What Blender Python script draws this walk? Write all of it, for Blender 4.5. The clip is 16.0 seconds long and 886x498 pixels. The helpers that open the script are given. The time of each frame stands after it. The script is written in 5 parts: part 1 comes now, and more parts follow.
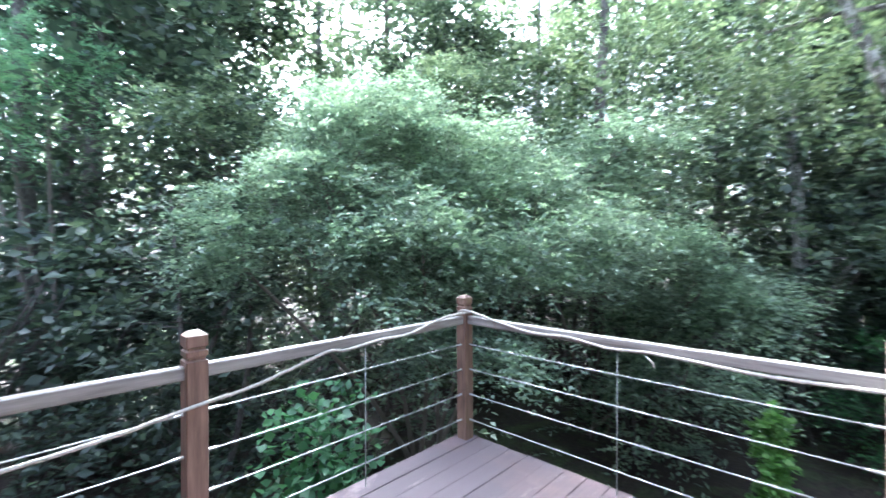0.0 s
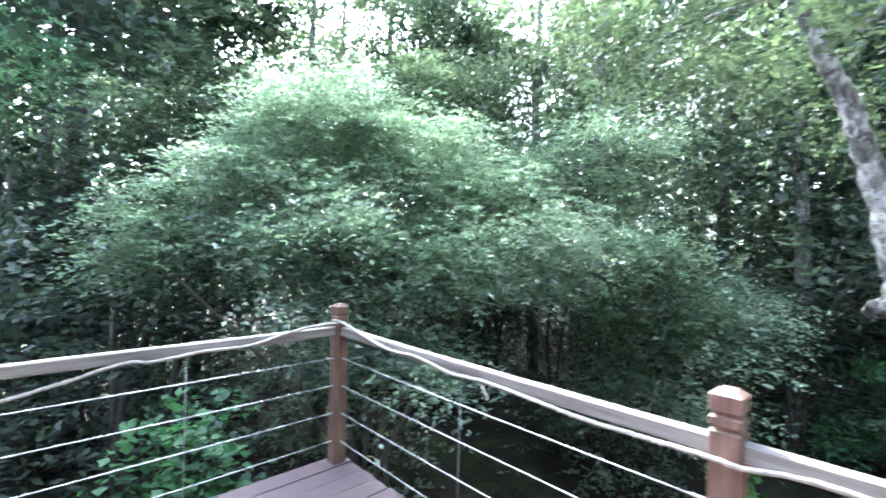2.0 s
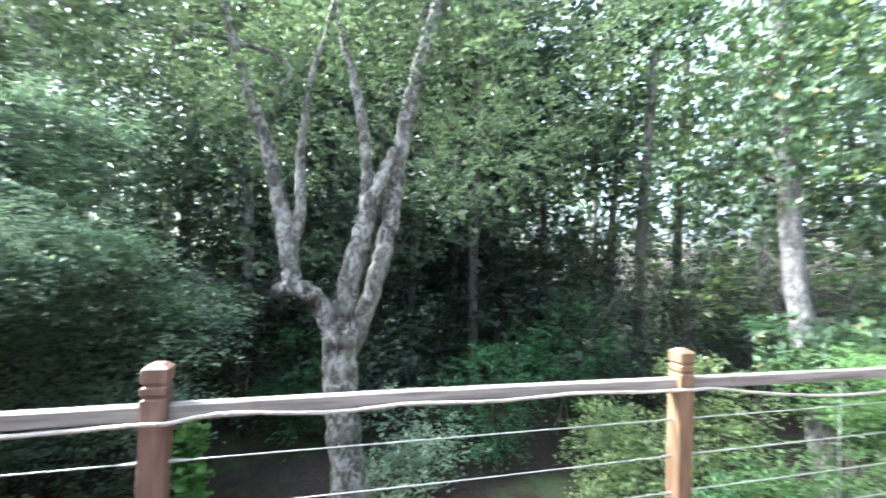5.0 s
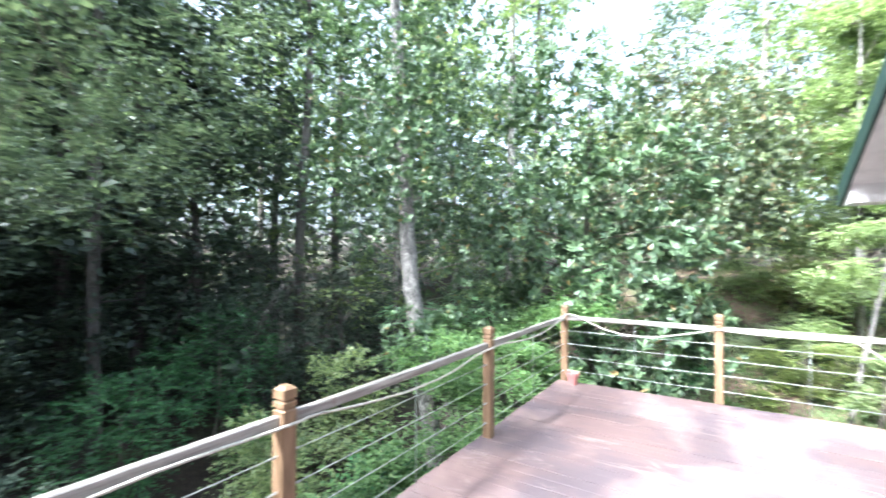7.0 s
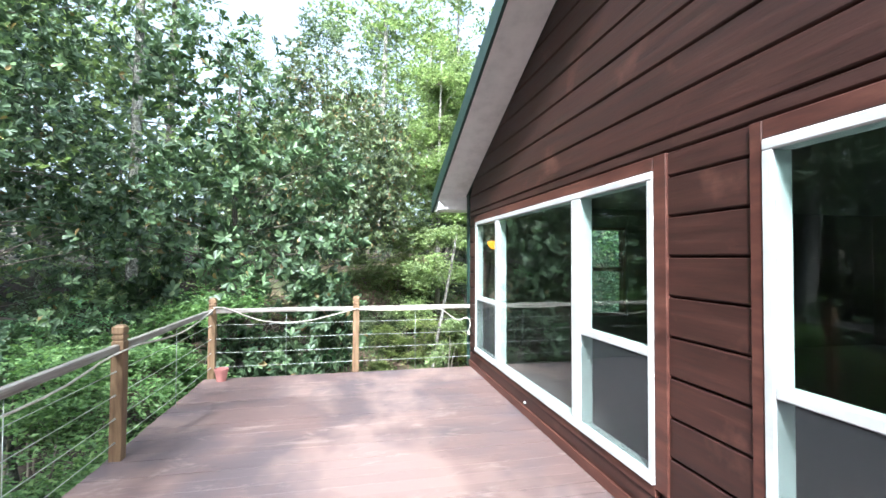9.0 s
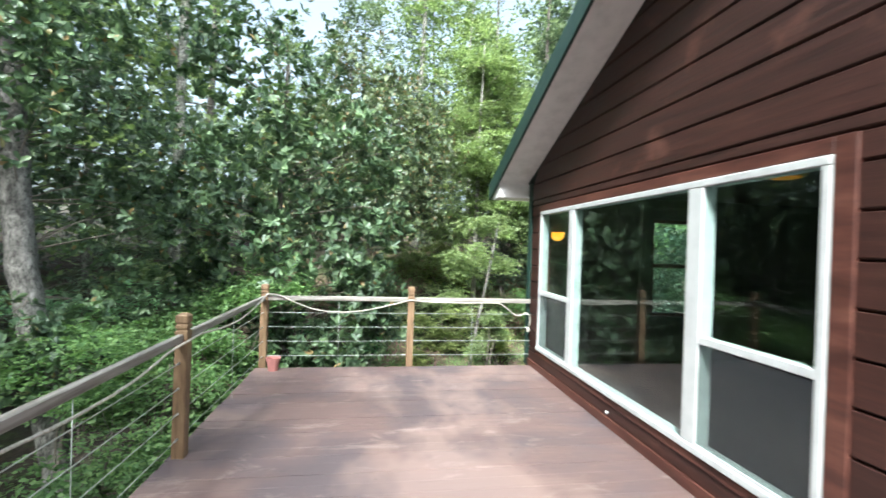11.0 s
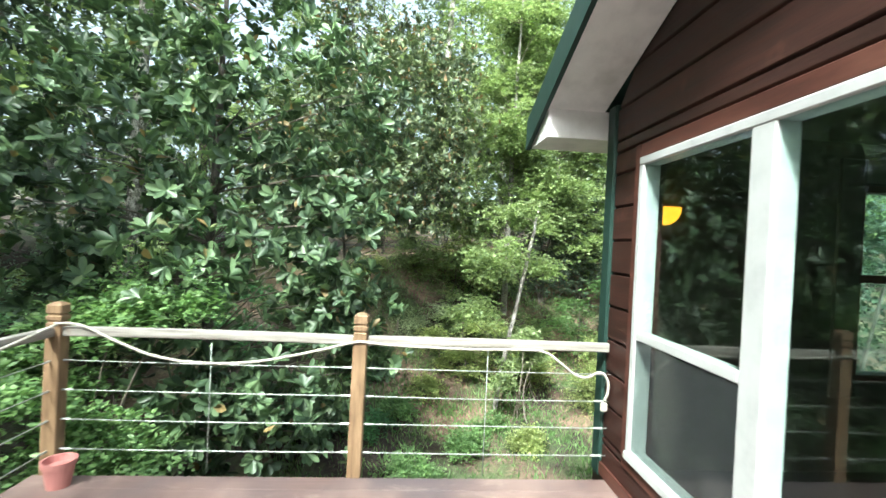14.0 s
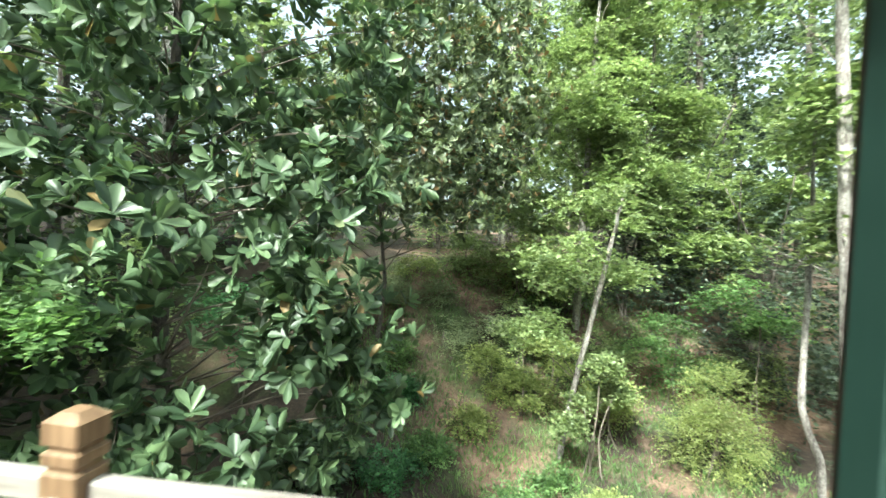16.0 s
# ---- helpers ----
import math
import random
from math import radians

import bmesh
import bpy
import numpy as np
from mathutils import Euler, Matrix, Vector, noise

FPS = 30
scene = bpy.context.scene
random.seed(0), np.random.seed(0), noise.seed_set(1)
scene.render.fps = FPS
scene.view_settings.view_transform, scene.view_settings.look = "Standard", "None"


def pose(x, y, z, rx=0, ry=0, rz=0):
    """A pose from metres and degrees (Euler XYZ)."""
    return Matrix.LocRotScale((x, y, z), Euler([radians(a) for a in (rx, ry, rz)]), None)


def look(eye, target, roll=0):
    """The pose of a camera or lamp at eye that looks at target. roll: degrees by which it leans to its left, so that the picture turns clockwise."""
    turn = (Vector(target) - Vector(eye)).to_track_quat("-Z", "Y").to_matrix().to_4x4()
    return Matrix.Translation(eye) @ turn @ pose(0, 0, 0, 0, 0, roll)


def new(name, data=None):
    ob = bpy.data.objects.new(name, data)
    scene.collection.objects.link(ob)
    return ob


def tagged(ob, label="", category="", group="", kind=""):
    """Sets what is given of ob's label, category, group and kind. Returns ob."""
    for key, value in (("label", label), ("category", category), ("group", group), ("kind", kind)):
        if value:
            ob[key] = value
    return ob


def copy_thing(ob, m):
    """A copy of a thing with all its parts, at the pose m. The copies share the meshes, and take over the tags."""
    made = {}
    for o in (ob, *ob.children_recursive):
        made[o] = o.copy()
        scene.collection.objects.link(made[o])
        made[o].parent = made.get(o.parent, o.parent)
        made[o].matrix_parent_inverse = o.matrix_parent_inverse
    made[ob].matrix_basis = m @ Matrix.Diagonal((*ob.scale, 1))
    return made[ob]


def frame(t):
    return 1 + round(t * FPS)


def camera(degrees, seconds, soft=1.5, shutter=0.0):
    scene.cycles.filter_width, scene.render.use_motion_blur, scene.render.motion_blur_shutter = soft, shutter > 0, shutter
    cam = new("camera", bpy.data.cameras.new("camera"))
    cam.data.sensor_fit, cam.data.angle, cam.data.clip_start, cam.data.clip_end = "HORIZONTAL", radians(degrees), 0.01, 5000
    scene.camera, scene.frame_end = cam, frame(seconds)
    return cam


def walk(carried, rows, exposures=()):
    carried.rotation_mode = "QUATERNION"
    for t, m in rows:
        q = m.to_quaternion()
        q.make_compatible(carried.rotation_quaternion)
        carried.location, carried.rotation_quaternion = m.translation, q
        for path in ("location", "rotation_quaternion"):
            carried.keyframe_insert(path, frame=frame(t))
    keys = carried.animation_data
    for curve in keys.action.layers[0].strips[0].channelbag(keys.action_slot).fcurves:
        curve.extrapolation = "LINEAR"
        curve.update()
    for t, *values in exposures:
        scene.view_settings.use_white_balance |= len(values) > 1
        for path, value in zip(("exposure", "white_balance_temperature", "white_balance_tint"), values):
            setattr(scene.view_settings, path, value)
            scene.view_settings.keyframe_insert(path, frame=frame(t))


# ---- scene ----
cam = camera(90.6, 16.0, shutter=0.5)

PATH = [
    (0, (2.506, 2.121, 1.446), (1.048, 0.753, 1.426), 0.0),
    (0.5, (2.103, 2.194, 1.462), (0.834, 0.648, 1.433), 0.2),
    (1, (1.857, 2.239, 1.461), (0.548, 0.727, 1.44), 1.1),
    (1.5, (1.688, 2.373, 1.469), (0.352, 0.885, 1.445), 1.6),
    (2, (1.557, 2.618, 1.47), (0.177, 1.171, 1.462), 1.7),
    (2.5, (1.405, 2.877, 1.464), (-0.15, 1.619, 1.459), 1.3),
    (3, (1.417, 2.982, 1.439), (-0.305, 1.964, 1.442), 1.8),
    (3.5, (1.55, 2.905, 1.431), (-0.291, 2.123, 1.446), 2.1),
    (4, (1.618, 2.811, 1.427), (-0.352, 2.464, 1.445), 1.5),
    (4.5, (1.704, 2.74, 1.431), (-0.285, 2.945, 1.46), 0.7),
    (4.7, (1.783, 2.762, 1.444), (-0.185, 3.117, 1.482), 1.3),
    (7, (1.971, 3.134, 1.736), (0.885, 4.813, 1.779), 0.1),
    (7.5, (1.993, 3.279, 1.658), (1.278, 5.147, 1.694), 0.3),
    (8, (1.902, 3.264, 1.636), (1.704, 5.254, 1.681), 0.3),
    (8.5, (1.844, 3.106, 1.615), (2.141, 5.083, 1.671), -0.1),
    (8.7, (1.84, 3.024, 1.607), (2.241, 4.983, 1.66), -0.1),
    (10.8, (1.423, 3.365, 1.627), (1.81, 5.327, 1.617), 1.6),
    (11, (1.402, 3.501, 1.624), (1.702, 5.479, 1.611), 1.8),
    (11.5, (1.361, 3.919, 1.629), (1.591, 5.906, 1.607), 2.0),
    (12, (1.503, 4.405, 1.6), (1.72, 6.393, 1.57), 1.9),
    (12.5, (1.577, 4.93, 1.576), (1.779, 6.92, 1.55), 2.4),
    (13, (1.773, 5.419, 1.536), (1.955, 7.41, 1.515), 2.4),
    (13.5, (1.994, 5.967, 1.537), (2.166, 7.959, 1.517), 2.6),
    (14, (2.192, 6.506, 1.542), (2.333, 8.501, 1.519), 2.7),
    (14.5, (2.415, 7.022, 1.544), (2.471, 9.021, 1.519), 2.9),
    (15, (2.538, 7.566, 1.491), (2.527, 9.565, 1.469), 3.3),
    (15.5, (2.691, 8.066, 1.469), (2.59, 10.063, 1.445), 3.2),
    (16, (2.757, 8.52, 1.477), (2.559, 10.51, 1.446), 3.2),
]
EXPOSURES = [(0, 3.78, 5150, 12), (2, 3.85, 5180, 11), (3.5, 3.7, 5200, 10), (4.5, 3.48, 5350, 7), (7, 3.0, 5400, 8), (8.7, 2.35, 5450, 5), (11, 1.9, 5700, 0), (13.5, 2.05, 5800, -4), (16, 2.07, 6050, -6)]
walk(cam, [(t, look(eye, target, roll)) for t, eye, target, roll in PATH], EXPOSURES)

# ---- world, sun ----
SUN = Vector((-0.29, -0.63, 0.72))
world = bpy.data.worlds.new("sky")
scene.world = world
world.use_nodes = True
wn = world.node_tree.nodes
sky = wn.new("ShaderNodeTexSky")
sky.sky_type = 'NISHITA'
sky.sun_disc = False
sky.sun_elevation = math.asin(SUN.z)
sky.sun_rotation = math.atan2(SUN.x, SUN.y)
sky.air_density, sky.dust_density, sky.ozone_density = 1.0, 7.0, 0.4
wn["Background"].inputs[1].default_value = 0.15
hazy = wn.new("ShaderNodeHueSaturation")
hazy.inputs["Saturation"].default_value = 0.5
world.node_tree.links.new(sky.outputs[0], hazy.inputs["Color"])
world.node_tree.links.new(hazy.outputs[0], wn["Background"].inputs[0])
sun_data = bpy.data.lights.new("sun", 'SUN')
sun_data.energy, sun_data.angle, sun_data.color = 3.0, radians(5.0), (1.0, 0.95, 0.87)
sun = new("sun", sun_data)
sun.matrix_world = look(SUN * 60, (0, 0, 0))

# ---- materials ----


def material(name):
    m = bpy.data.materials.new(name)
    m.use_nodes = True
    nt = m.node_tree
    return m, nt, nt.nodes["Principled BSDF"]


def ramp(nt, fac, stops):
    r = nt.nodes.new("ShaderNodeValToRGB")
    el = r.color_ramp.elements
    while len(el) < len(stops):
        el.new(0.5)
    for e, (p, c) in zip(el, stops):
        e.position, e.color = p, (*c, 1)
    nt.links.new(fac, r.inputs[0])
    return r.outputs[0]


def noise_tex(nt, scale, detail=4.0, rough=0.55, stretch=(1, 1, 1), distortion=0.0, whole=False):
    """whole: one pattern over the whole place, not one for each object."""
    co = nt.nodes.new("ShaderNodeNewGeometry" if whole else "ShaderNodeTexCoord")
    mp = nt.nodes.new("ShaderNodeMapping")
    mp.inputs["Scale"].default_value = stretch
    n = nt.nodes.new("ShaderNodeTexNoise")
    n.inputs["Scale"].default_value, n.inputs["Detail"].default_value = scale, detail
    n.inputs["Roughness"].default_value, n.inputs["Distortion"].default_value = rough, distortion
    nt.links.new(co.outputs["Position" if whole else "Object"], mp.inputs[0])
    nt.links.new(mp.outputs[0], n.inputs["Vector"])
    return n.outputs["Fac"]


def mix_col(nt, fac, a, b, mode='MIX'):
    m = nt.nodes.new("ShaderNodeMix")
    m.data_type, m.blend_type = 'RGBA', mode
    for sock, v in ((m.inputs[0], fac), (m.inputs[6], a), (m.inputs[7], b)):
        if isinstance(v, bpy.types.NodeSocket):
            nt.links.new(v, sock)
        elif isinstance(v, tuple):
            sock.default_value = (*v, 1)
        else:
            sock.default_value = v
    return m.outputs[2]


def bump(nt, bsdf, height, strength=0.3, dist=0.01):
    b = nt.nodes.new("ShaderNodeBump")
    b.inputs["Strength"].default_value, b.inputs["Distance"].default_value = strength, dist
    nt.links.new(height, b.inputs["Height"])
    nt.links.new(b.outputs[0], bsdf.inputs["Normal"])


def rand_shift(nt, col, amount):
    """Each object's own small shift in brightness."""
    info = nt.nodes.new("ShaderNodeObjectInfo")
    mr = nt.nodes.new("ShaderNodeMapRange")
    mr.inputs[3].default_value, mr.inputs[4].default_value = 1 - amount, 1 + amount
    nt.links.new(info.outputs["Random"], mr.inputs[0])
    hsv = nt.nodes.new("ShaderNodeHueSaturation")
    nt.links.new(mr.outputs[0], hsv.inputs["Value"])
    nt.links.new(col, hsv.inputs["Color"])
    return hsv.outputs[0]


def grainy(name, dark, mid, light, scale, stretch, rough, stain=None, stain_scale=1.5, stain_amt=(0.5, 0.7), vary=0.0, bump_s=0.3, metal=0.0, spec=0.5):
    m, nt, p = material(name)
    f = noise_tex(nt, scale, 6, 0.6, stretch)
    col = ramp(nt, f, [(0.3, dark), (0.5, mid), (0.72, light)])
    if stain:
        s = ramp(nt, noise_tex(nt, stain_scale, 5, 0.6), [(stain_amt[0], (0, 0, 0)), (stain_amt[1], (1, 1, 1))])
        col = mix_col(nt, s, col, stain)
    if vary:
        col = rand_shift(nt, col, vary)
    nt.links.new(col, p.inputs["Base Color"])
    rr = nt.nodes.new("ShaderNodeMapRange")
    rr.inputs[3].default_value, rr.inputs[4].default_value = max(0.02, rough - 0.12), min(1, rough + 0.12)
    nt.links.new(f, rr.inputs[0])
    nt.links.new(rr.outputs[0], p.inputs["Roughness"])
    p.inputs["Metallic"].default_value = metal
    p.inputs["Specular IOR Level"].default_value = spec
    bump(nt, p, f, bump_s, 0.006)
    return m


def deck_material():
    """Old red-brown deck stain: cloudy grey worn patches, pale scuffs along the grain, dark damp marks."""
    m, nt, p = material("deck_stain")
    grain = noise_tex(nt, 9, 6, 0.65, (0.35, 6, 1), 0.0, True)
    base = ramp(nt, grain, [(0.25, (0.082, 0.050, 0.045)), (0.5, (0.112, 0.071, 0.065)), (0.78, (0.148, 0.097, 0.089))])
    cloud = ramp(nt, noise_tex(nt, 0.75, 5, 0.6, (1, 1, 1), 0.4, True), [(0.43, (0, 0, 0)), (0.57, (1, 1, 1))])
    base = mix_col(nt, cloud, mix_col(nt, 0.75, base, (0.066, 0.053, 0.060)), base)
    worn = ramp(nt, noise_tex(nt, 0.5, 4, 0.6, (1.4, 1, 1), 0.2, True), [(0.48, (0, 0, 0)), (0.60, (0.65, 0.65, 0.65))])
    base = mix_col(nt, worn, base, (0.23, 0.158, 0.138))
    scuff = ramp(nt, noise_tex(nt, 2.2, 9, 0.75, (0.75, 1.7, 1), 0.5, True), [(0.56, (0, 0, 0)), (0.70, (0.6, 0.6, 0.6))])
    base = mix_col(nt, scuff, base, (0.29, 0.22, 0.20))
    damp = ramp(nt, noise_tex(nt, 3.4, 6, 0.7, (0.6, 1.5, 1), 0.6, True), [(0.30, (0.55, 0.55, 0.55)), (0.38, (0, 0, 0))])
    base = mix_col(nt, damp, base, (0.05, 0.036, 0.036))
    base = rand_shift(nt, base, 0.06)
    nt.links.new(base, p.inputs["Base Color"])
    rr = nt.nodes.new("ShaderNodeMapRange")
    rr.inputs[3].default_value, rr.inputs[4].default_value = 0.55, 0.8
    nt.links.new(grain, rr.inputs[0])
    nt.links.new(rr.outputs[0], p.inputs["Roughness"])
    bump(nt, p, grain, 0.3, 0.004)
    return m


def bark_material(name, dark, mid, light, lichen, scale=5):
    m, nt, p = material(name)
    f = noise_tex(nt, scale, 8, 0.7, (1, 1, 0.55), 0.6)
    col = ramp(nt, f, [(0.41, dark), (0.5, mid), (0.59, light)])
    patch = ramp(nt, noise_tex(nt, 13.0, 10, 0.8, (1, 1, 0.6), 0.8), [(0.50, (0, 0, 0)), (0.55, (1, 1, 1))])
    col = mix_col(nt, patch, col, lichen)
    fine = noise_tex(nt, 46, 6, 0.7, (1, 1, 0.4))
    col = mix_col(nt, 0.45, col, ramp(nt, fine, [(0.40, dark), (0.60, light)]))
    nt.links.new(col, p.inputs["Base Color"])
    p.inputs["Roughness"].default_value = 0.85
    bump(nt, p, f, 0.9, 0.035)
    return m


def leaf_material(name, dark, mid, light, rough=0.45, see_through=0.35, odd=None, odd_share=0.0, spec=0.5):
    """Leaves: each one its own tone; some light passes through."""
    m, nt, p = material(name)
    geo = nt.nodes.new("ShaderNodeNewGeometry")
    r = geo.outputs["Random Per Island"]
    stops = [(0.0, dark), (0.5, mid), (0.985 - odd_share, light)]
    if odd:
        stops += [(0.99 - odd_share, odd), (1.0, odd)]
    col = ramp(nt, r, stops)
    tone = ramp(nt, noise_tex(nt, 0.9, 3), [(0.35, (0.72, 0.72, 0.72)), (0.65, (1.2, 1.2, 1.1))])
    col = mix_col(nt, 1.0, col, tone, 'MULTIPLY')
    nt.links.new(col, p.inputs["Base Color"])
    p.inputs["Roughness"].default_value = rough
    p.inputs["Specular IOR Level"].default_value = spec
    t = nt.nodes.new("ShaderNodeBsdfTranslucent")
    warm = mix_col(nt, 1.0, col, (1.2, 1.28, 0.88), 'MULTIPLY')
    nt.links.new(warm, t.inputs["Color"])
    ms = nt.nodes.new("ShaderNodeMixShader")
    ms.inputs[0].default_value = see_through
    nt.links.new(p.outputs[0], ms.inputs[1])
    nt.links.new(t.outputs[0], ms.inputs[2])
    nt.links.new(ms.outputs[0], nt.nodes["Material Output"].inputs["Surface"])
    return m


def ground_material():
    """Pine straw and leaf litter over sandy red soil, with mossy and weedy patches."""
    m, nt, p = material("forest_soil")
    fine = noise_tex(nt, 14, 8, 0.75)
    litter = ramp(nt, fine, [(0.3, (0.018, 0.013, 0.010)), (0.5, (0.042, 0.030, 0.022)), (0.7, (0.095, 0.068, 0.05))])
    sandy = ramp(nt, fine, [(0.3, (0.10, 0.062, 0.042)), (0.52, (0.235, 0.155, 0.108)), (0.75, (0.36, 0.265, 0.19))])
    bare = ramp(nt, noise_tex(nt, 0.33, 5, 0.6), [(0.45, (0, 0, 0)), (0.55, (0.9, 0.9, 0.9))])
    co = nt.nodes.new("ShaderNodeTexCoord")
    sep = nt.nodes.new("ShaderNodeSeparateXYZ")
    nt.links.new(co.outputs["Object"], sep.inputs[0])
    clearing = nt.nodes.new("ShaderNodeMapRange")
    clearing.inputs[1].default_value, clearing.inputs[2].default_value = 11.0, 14.5
    nt.links.new(sep.outputs["Y"], clearing.inputs[0])
    side = nt.nodes.new("ShaderNodeMapRange")
    side.inputs[1].default_value, side.inputs[2].default_value = -4.5, -1.5
    nt.links.new(sep.outputs["X"], side.inputs[0])
    both = nt.nodes.new("ShaderNodeMath")
    both.operation = 'MULTIPLY'
    nt.links.new(clearing.outputs[0], both.inputs[0])
    nt.links.new(side.outputs[0], both.inputs[1])
    bare = mix_col(nt, both.outputs[0], (0.0, 0.0, 0.0), bare)
    col = mix_col(nt, bare, litter, sandy)
    moss = ramp(nt, noise_tex(nt, 0.6, 5, 0.7), [(0.50, (0, 0, 0)), (0.62, (0.9, 0.9, 0.9))])
    col = mix_col(nt, moss, col, ramp(nt, fine, [(0.3, (0.03, 0.05, 0.018)), (0.7, (0.12, 0.16, 0.06))]))
    nt.links.new(col, p.inputs["Base Color"])
    p.inputs["Roughness"].default_value = 0.95
    bump(nt, p, fine, 0.9, 0.05)
    return m


def plain(name, col, rough=0.5, metal=0.0, spot=None, spec=0.5, scale=6.0):
    lo = tuple(c * 0.86 for c in col)
    hi = tuple(min(1, c * 1.08) for c in col)
    return grainy(name, lo, col, hi, scale, (1, 1, 1), rough, spot, 2.0, (0.6, 0.75), 0.0, 0.08, metal, spec)


M = {}
M["deck"] = deck_material()
M["siding"] = grainy("siding_stain", (0.016, 0.0058, 0.0044), (0.0305, 0.0103, 0.0075), (0.048, 0.0168, 0.0120), 3.5, (6, 0.5, 6), 0.5, (0.080, 0.032, 0.023), 2.3, (0.60, 0.74), 0.2, 0.5)
M["trim"] = grainy("trim_stain", (0.034, 0.0115, 0.0085), (0.066, 0.022, 0.0155), (0.115, 0.044, 0.03), 4, (5, 0.6, 3), 0.5, None, 1, (0.6, 0.8), 0.08, 0.3)
M["post_red"] = grainy("red_post_stain", (0.085, 0.047, 0.033), (0.158, 0.094, 0.066), (0.24, 0.15, 0.108), 6, (4, 4, 0.5), 0.55, (0.30, 0.20, 0.16), 2.5, (0.62, 0.8), 0.1, 0.3)
M["post_tan"] = grainy("tan_post_wood", (0.095, 0.056, 0.029), (0.172, 0.106, 0.057), (0.255, 0.166, 0.096), 6, (4, 4, 0.5), 0.6, (0.15, 0.105, 0.062), 2.5, (0.6, 0.8), 0.12, 0.3)
M["rail"] = grainy("weathered_rail", (0.13, 0.112, 0.096), (0.24, 0.22, 0.198), (0.36, 0.338, 0.31), 5, (0.5, 7, 7), 0.5, (0.20, 0.15, 0.12), 5.0, (0.64, 0.72), 0.05, 0.2)
M["cable"] = plain("cable_steel", (0.37, 0.38, 0.36), 0.42, 0.45)
M["rod"] = plain("spacer_steel", (0.34, 0.36, 0.34), 0.5, 0.4)
M["rope"] = grainy("rope_sheath", (0.27, 0.245, 0.205), (0.40, 0.37, 0.315), (0.50, 0.465, 0.41), 60, (1, 1, 1), 0.8, None, 1, (0.6, 0.8), 0.0, 0.6)
M["vinyl"] = plain("white_vinyl", (0.43, 0.435, 0.435), 0.4, 0.0, (0.37, 0.37, 0.36))
M["soffit"] = plain("soffit_white", (0.74, 0.72, 0.71), 0.5, 0.0, (0.6, 0.58, 0.56))
M["green"] = plain("green_metal", (0.014, 0.037, 0.029), 0.5, 0.1, (0.022, 0.054, 0.042))
M["pot"] = plain("pink_terracotta", (0.40, 0.165, 0.15), 0.75, 0.0, (0.48, 0.27, 0.23))
M["soil"] = ground_material()
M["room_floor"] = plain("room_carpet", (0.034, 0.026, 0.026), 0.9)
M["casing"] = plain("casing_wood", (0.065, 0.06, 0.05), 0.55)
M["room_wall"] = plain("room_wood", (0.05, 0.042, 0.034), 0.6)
M["bark_pale"] = bark_material("pale_bark", (0.022, 0.019, 0.015), (0.085, 0.078, 0.062), (0.25, 0.24, 0.20), (0.60, 0.58, 0.53), 7)
M["bark_white"] = bark_material("white_bark", (0.06, 0.052, 0.046), (0.26, 0.24, 0.22), (0.48, 0.455, 0.42), (0.17, 0.14, 0.125), 7)
M["bark_mottled"] = bark_material("mottled_bark", (0.028, 0.024, 0.02), (0.13, 0.12, 0.108), (0.38, 0.36, 0.33), (0.06, 0.056, 0.05), 6)
M["bark_dark"] = bark_material("dark_bark", (0.028, 0.022, 0.019), (0.075, 0.062, 0.052), (0.14, 0.12, 0.10), (0.16, 0.15, 0.13))
M["twig"] = plain("twig_bark", (0.16, 0.135, 0.11), 0.85)
M["privet"] = leaf_material("privet_leaf", (0.13, 0.185, 0.145), (0.235, 0.31, 0.24), (0.36, 0.44, 0.335), 0.4, 0.48)
M["magnolia"] = leaf_material("magnolia_leaf", (0.040, 0.070, 0.038), (0.084, 0.134, 0.070), (0.152, 0.222, 0.112), 0.42, 0.24, (0.22, 0.16, 0.07), 0.006, 0.42)
M["magnolia_far"] = leaf_material("dull_magnolia_leaf", (0.058, 0.082, 0.045), (0.106, 0.14, 0.072), (0.18, 0.215, 0.11), 0.42, 0.25, (0.25, 0.17, 0.085), 0.05, 0.5)
M["maple"] = leaf_material("young_maple_leaf", (0.125, 0.175, 0.082), (0.215, 0.28, 0.128), (0.33, 0.39, 0.195), 0.45, 0.45)
M["lime"] = leaf_material("yellow_green_leaf", (0.175, 0.22, 0.085), (0.28, 0.335, 0.13), (0.39, 0.43, 0.185), 0.45, 0.46)
M["fern"] = leaf_material("fern_bush_leaf", (0.085, 0.155, 0.06), (0.145, 0.245, 0.095), (0.225, 0.34, 0.14), 0.5, 0.45)
M["birch"] = leaf_material("small_tree_leaf", (0.055, 0.08, 0.055), (0.10, 0.135, 0.09), (0.175, 0.218, 0.138), 0.42, 0.38)
M["lime_vine"] = leaf_material("lime_vine_leaf", (0.17, 0.32, 0.10), (0.25, 0.44, 0.14), (0.34, 0.54, 0.20), 0.5, 0.5)
M["grey"] = leaf_material("soft_weed_leaf", (0.15, 0.19, 0.11), (0.23, 0.27, 0.165), (0.32, 0.36, 0.23), 0.6, 0.4)
M["forest"] = leaf_material("forest_leaf", (0.038, 0.058, 0.045), (0.07, 0.098, 0.075), (0.12, 0.155, 0.108), 0.45, 0.4)
M["forest_light"] = leaf_material("high_forest_leaf", (0.085, 0.118, 0.085), (0.145, 0.187, 0.13), (0.22, 0.265, 0.178), 0.45, 0.48)
M["vine"] = leaf_material("vine_leaf", (0.045, 0.12, 0.055), (0.08, 0.19, 0.085), (0.125, 0.27, 0.115), 0.45, 0.45)
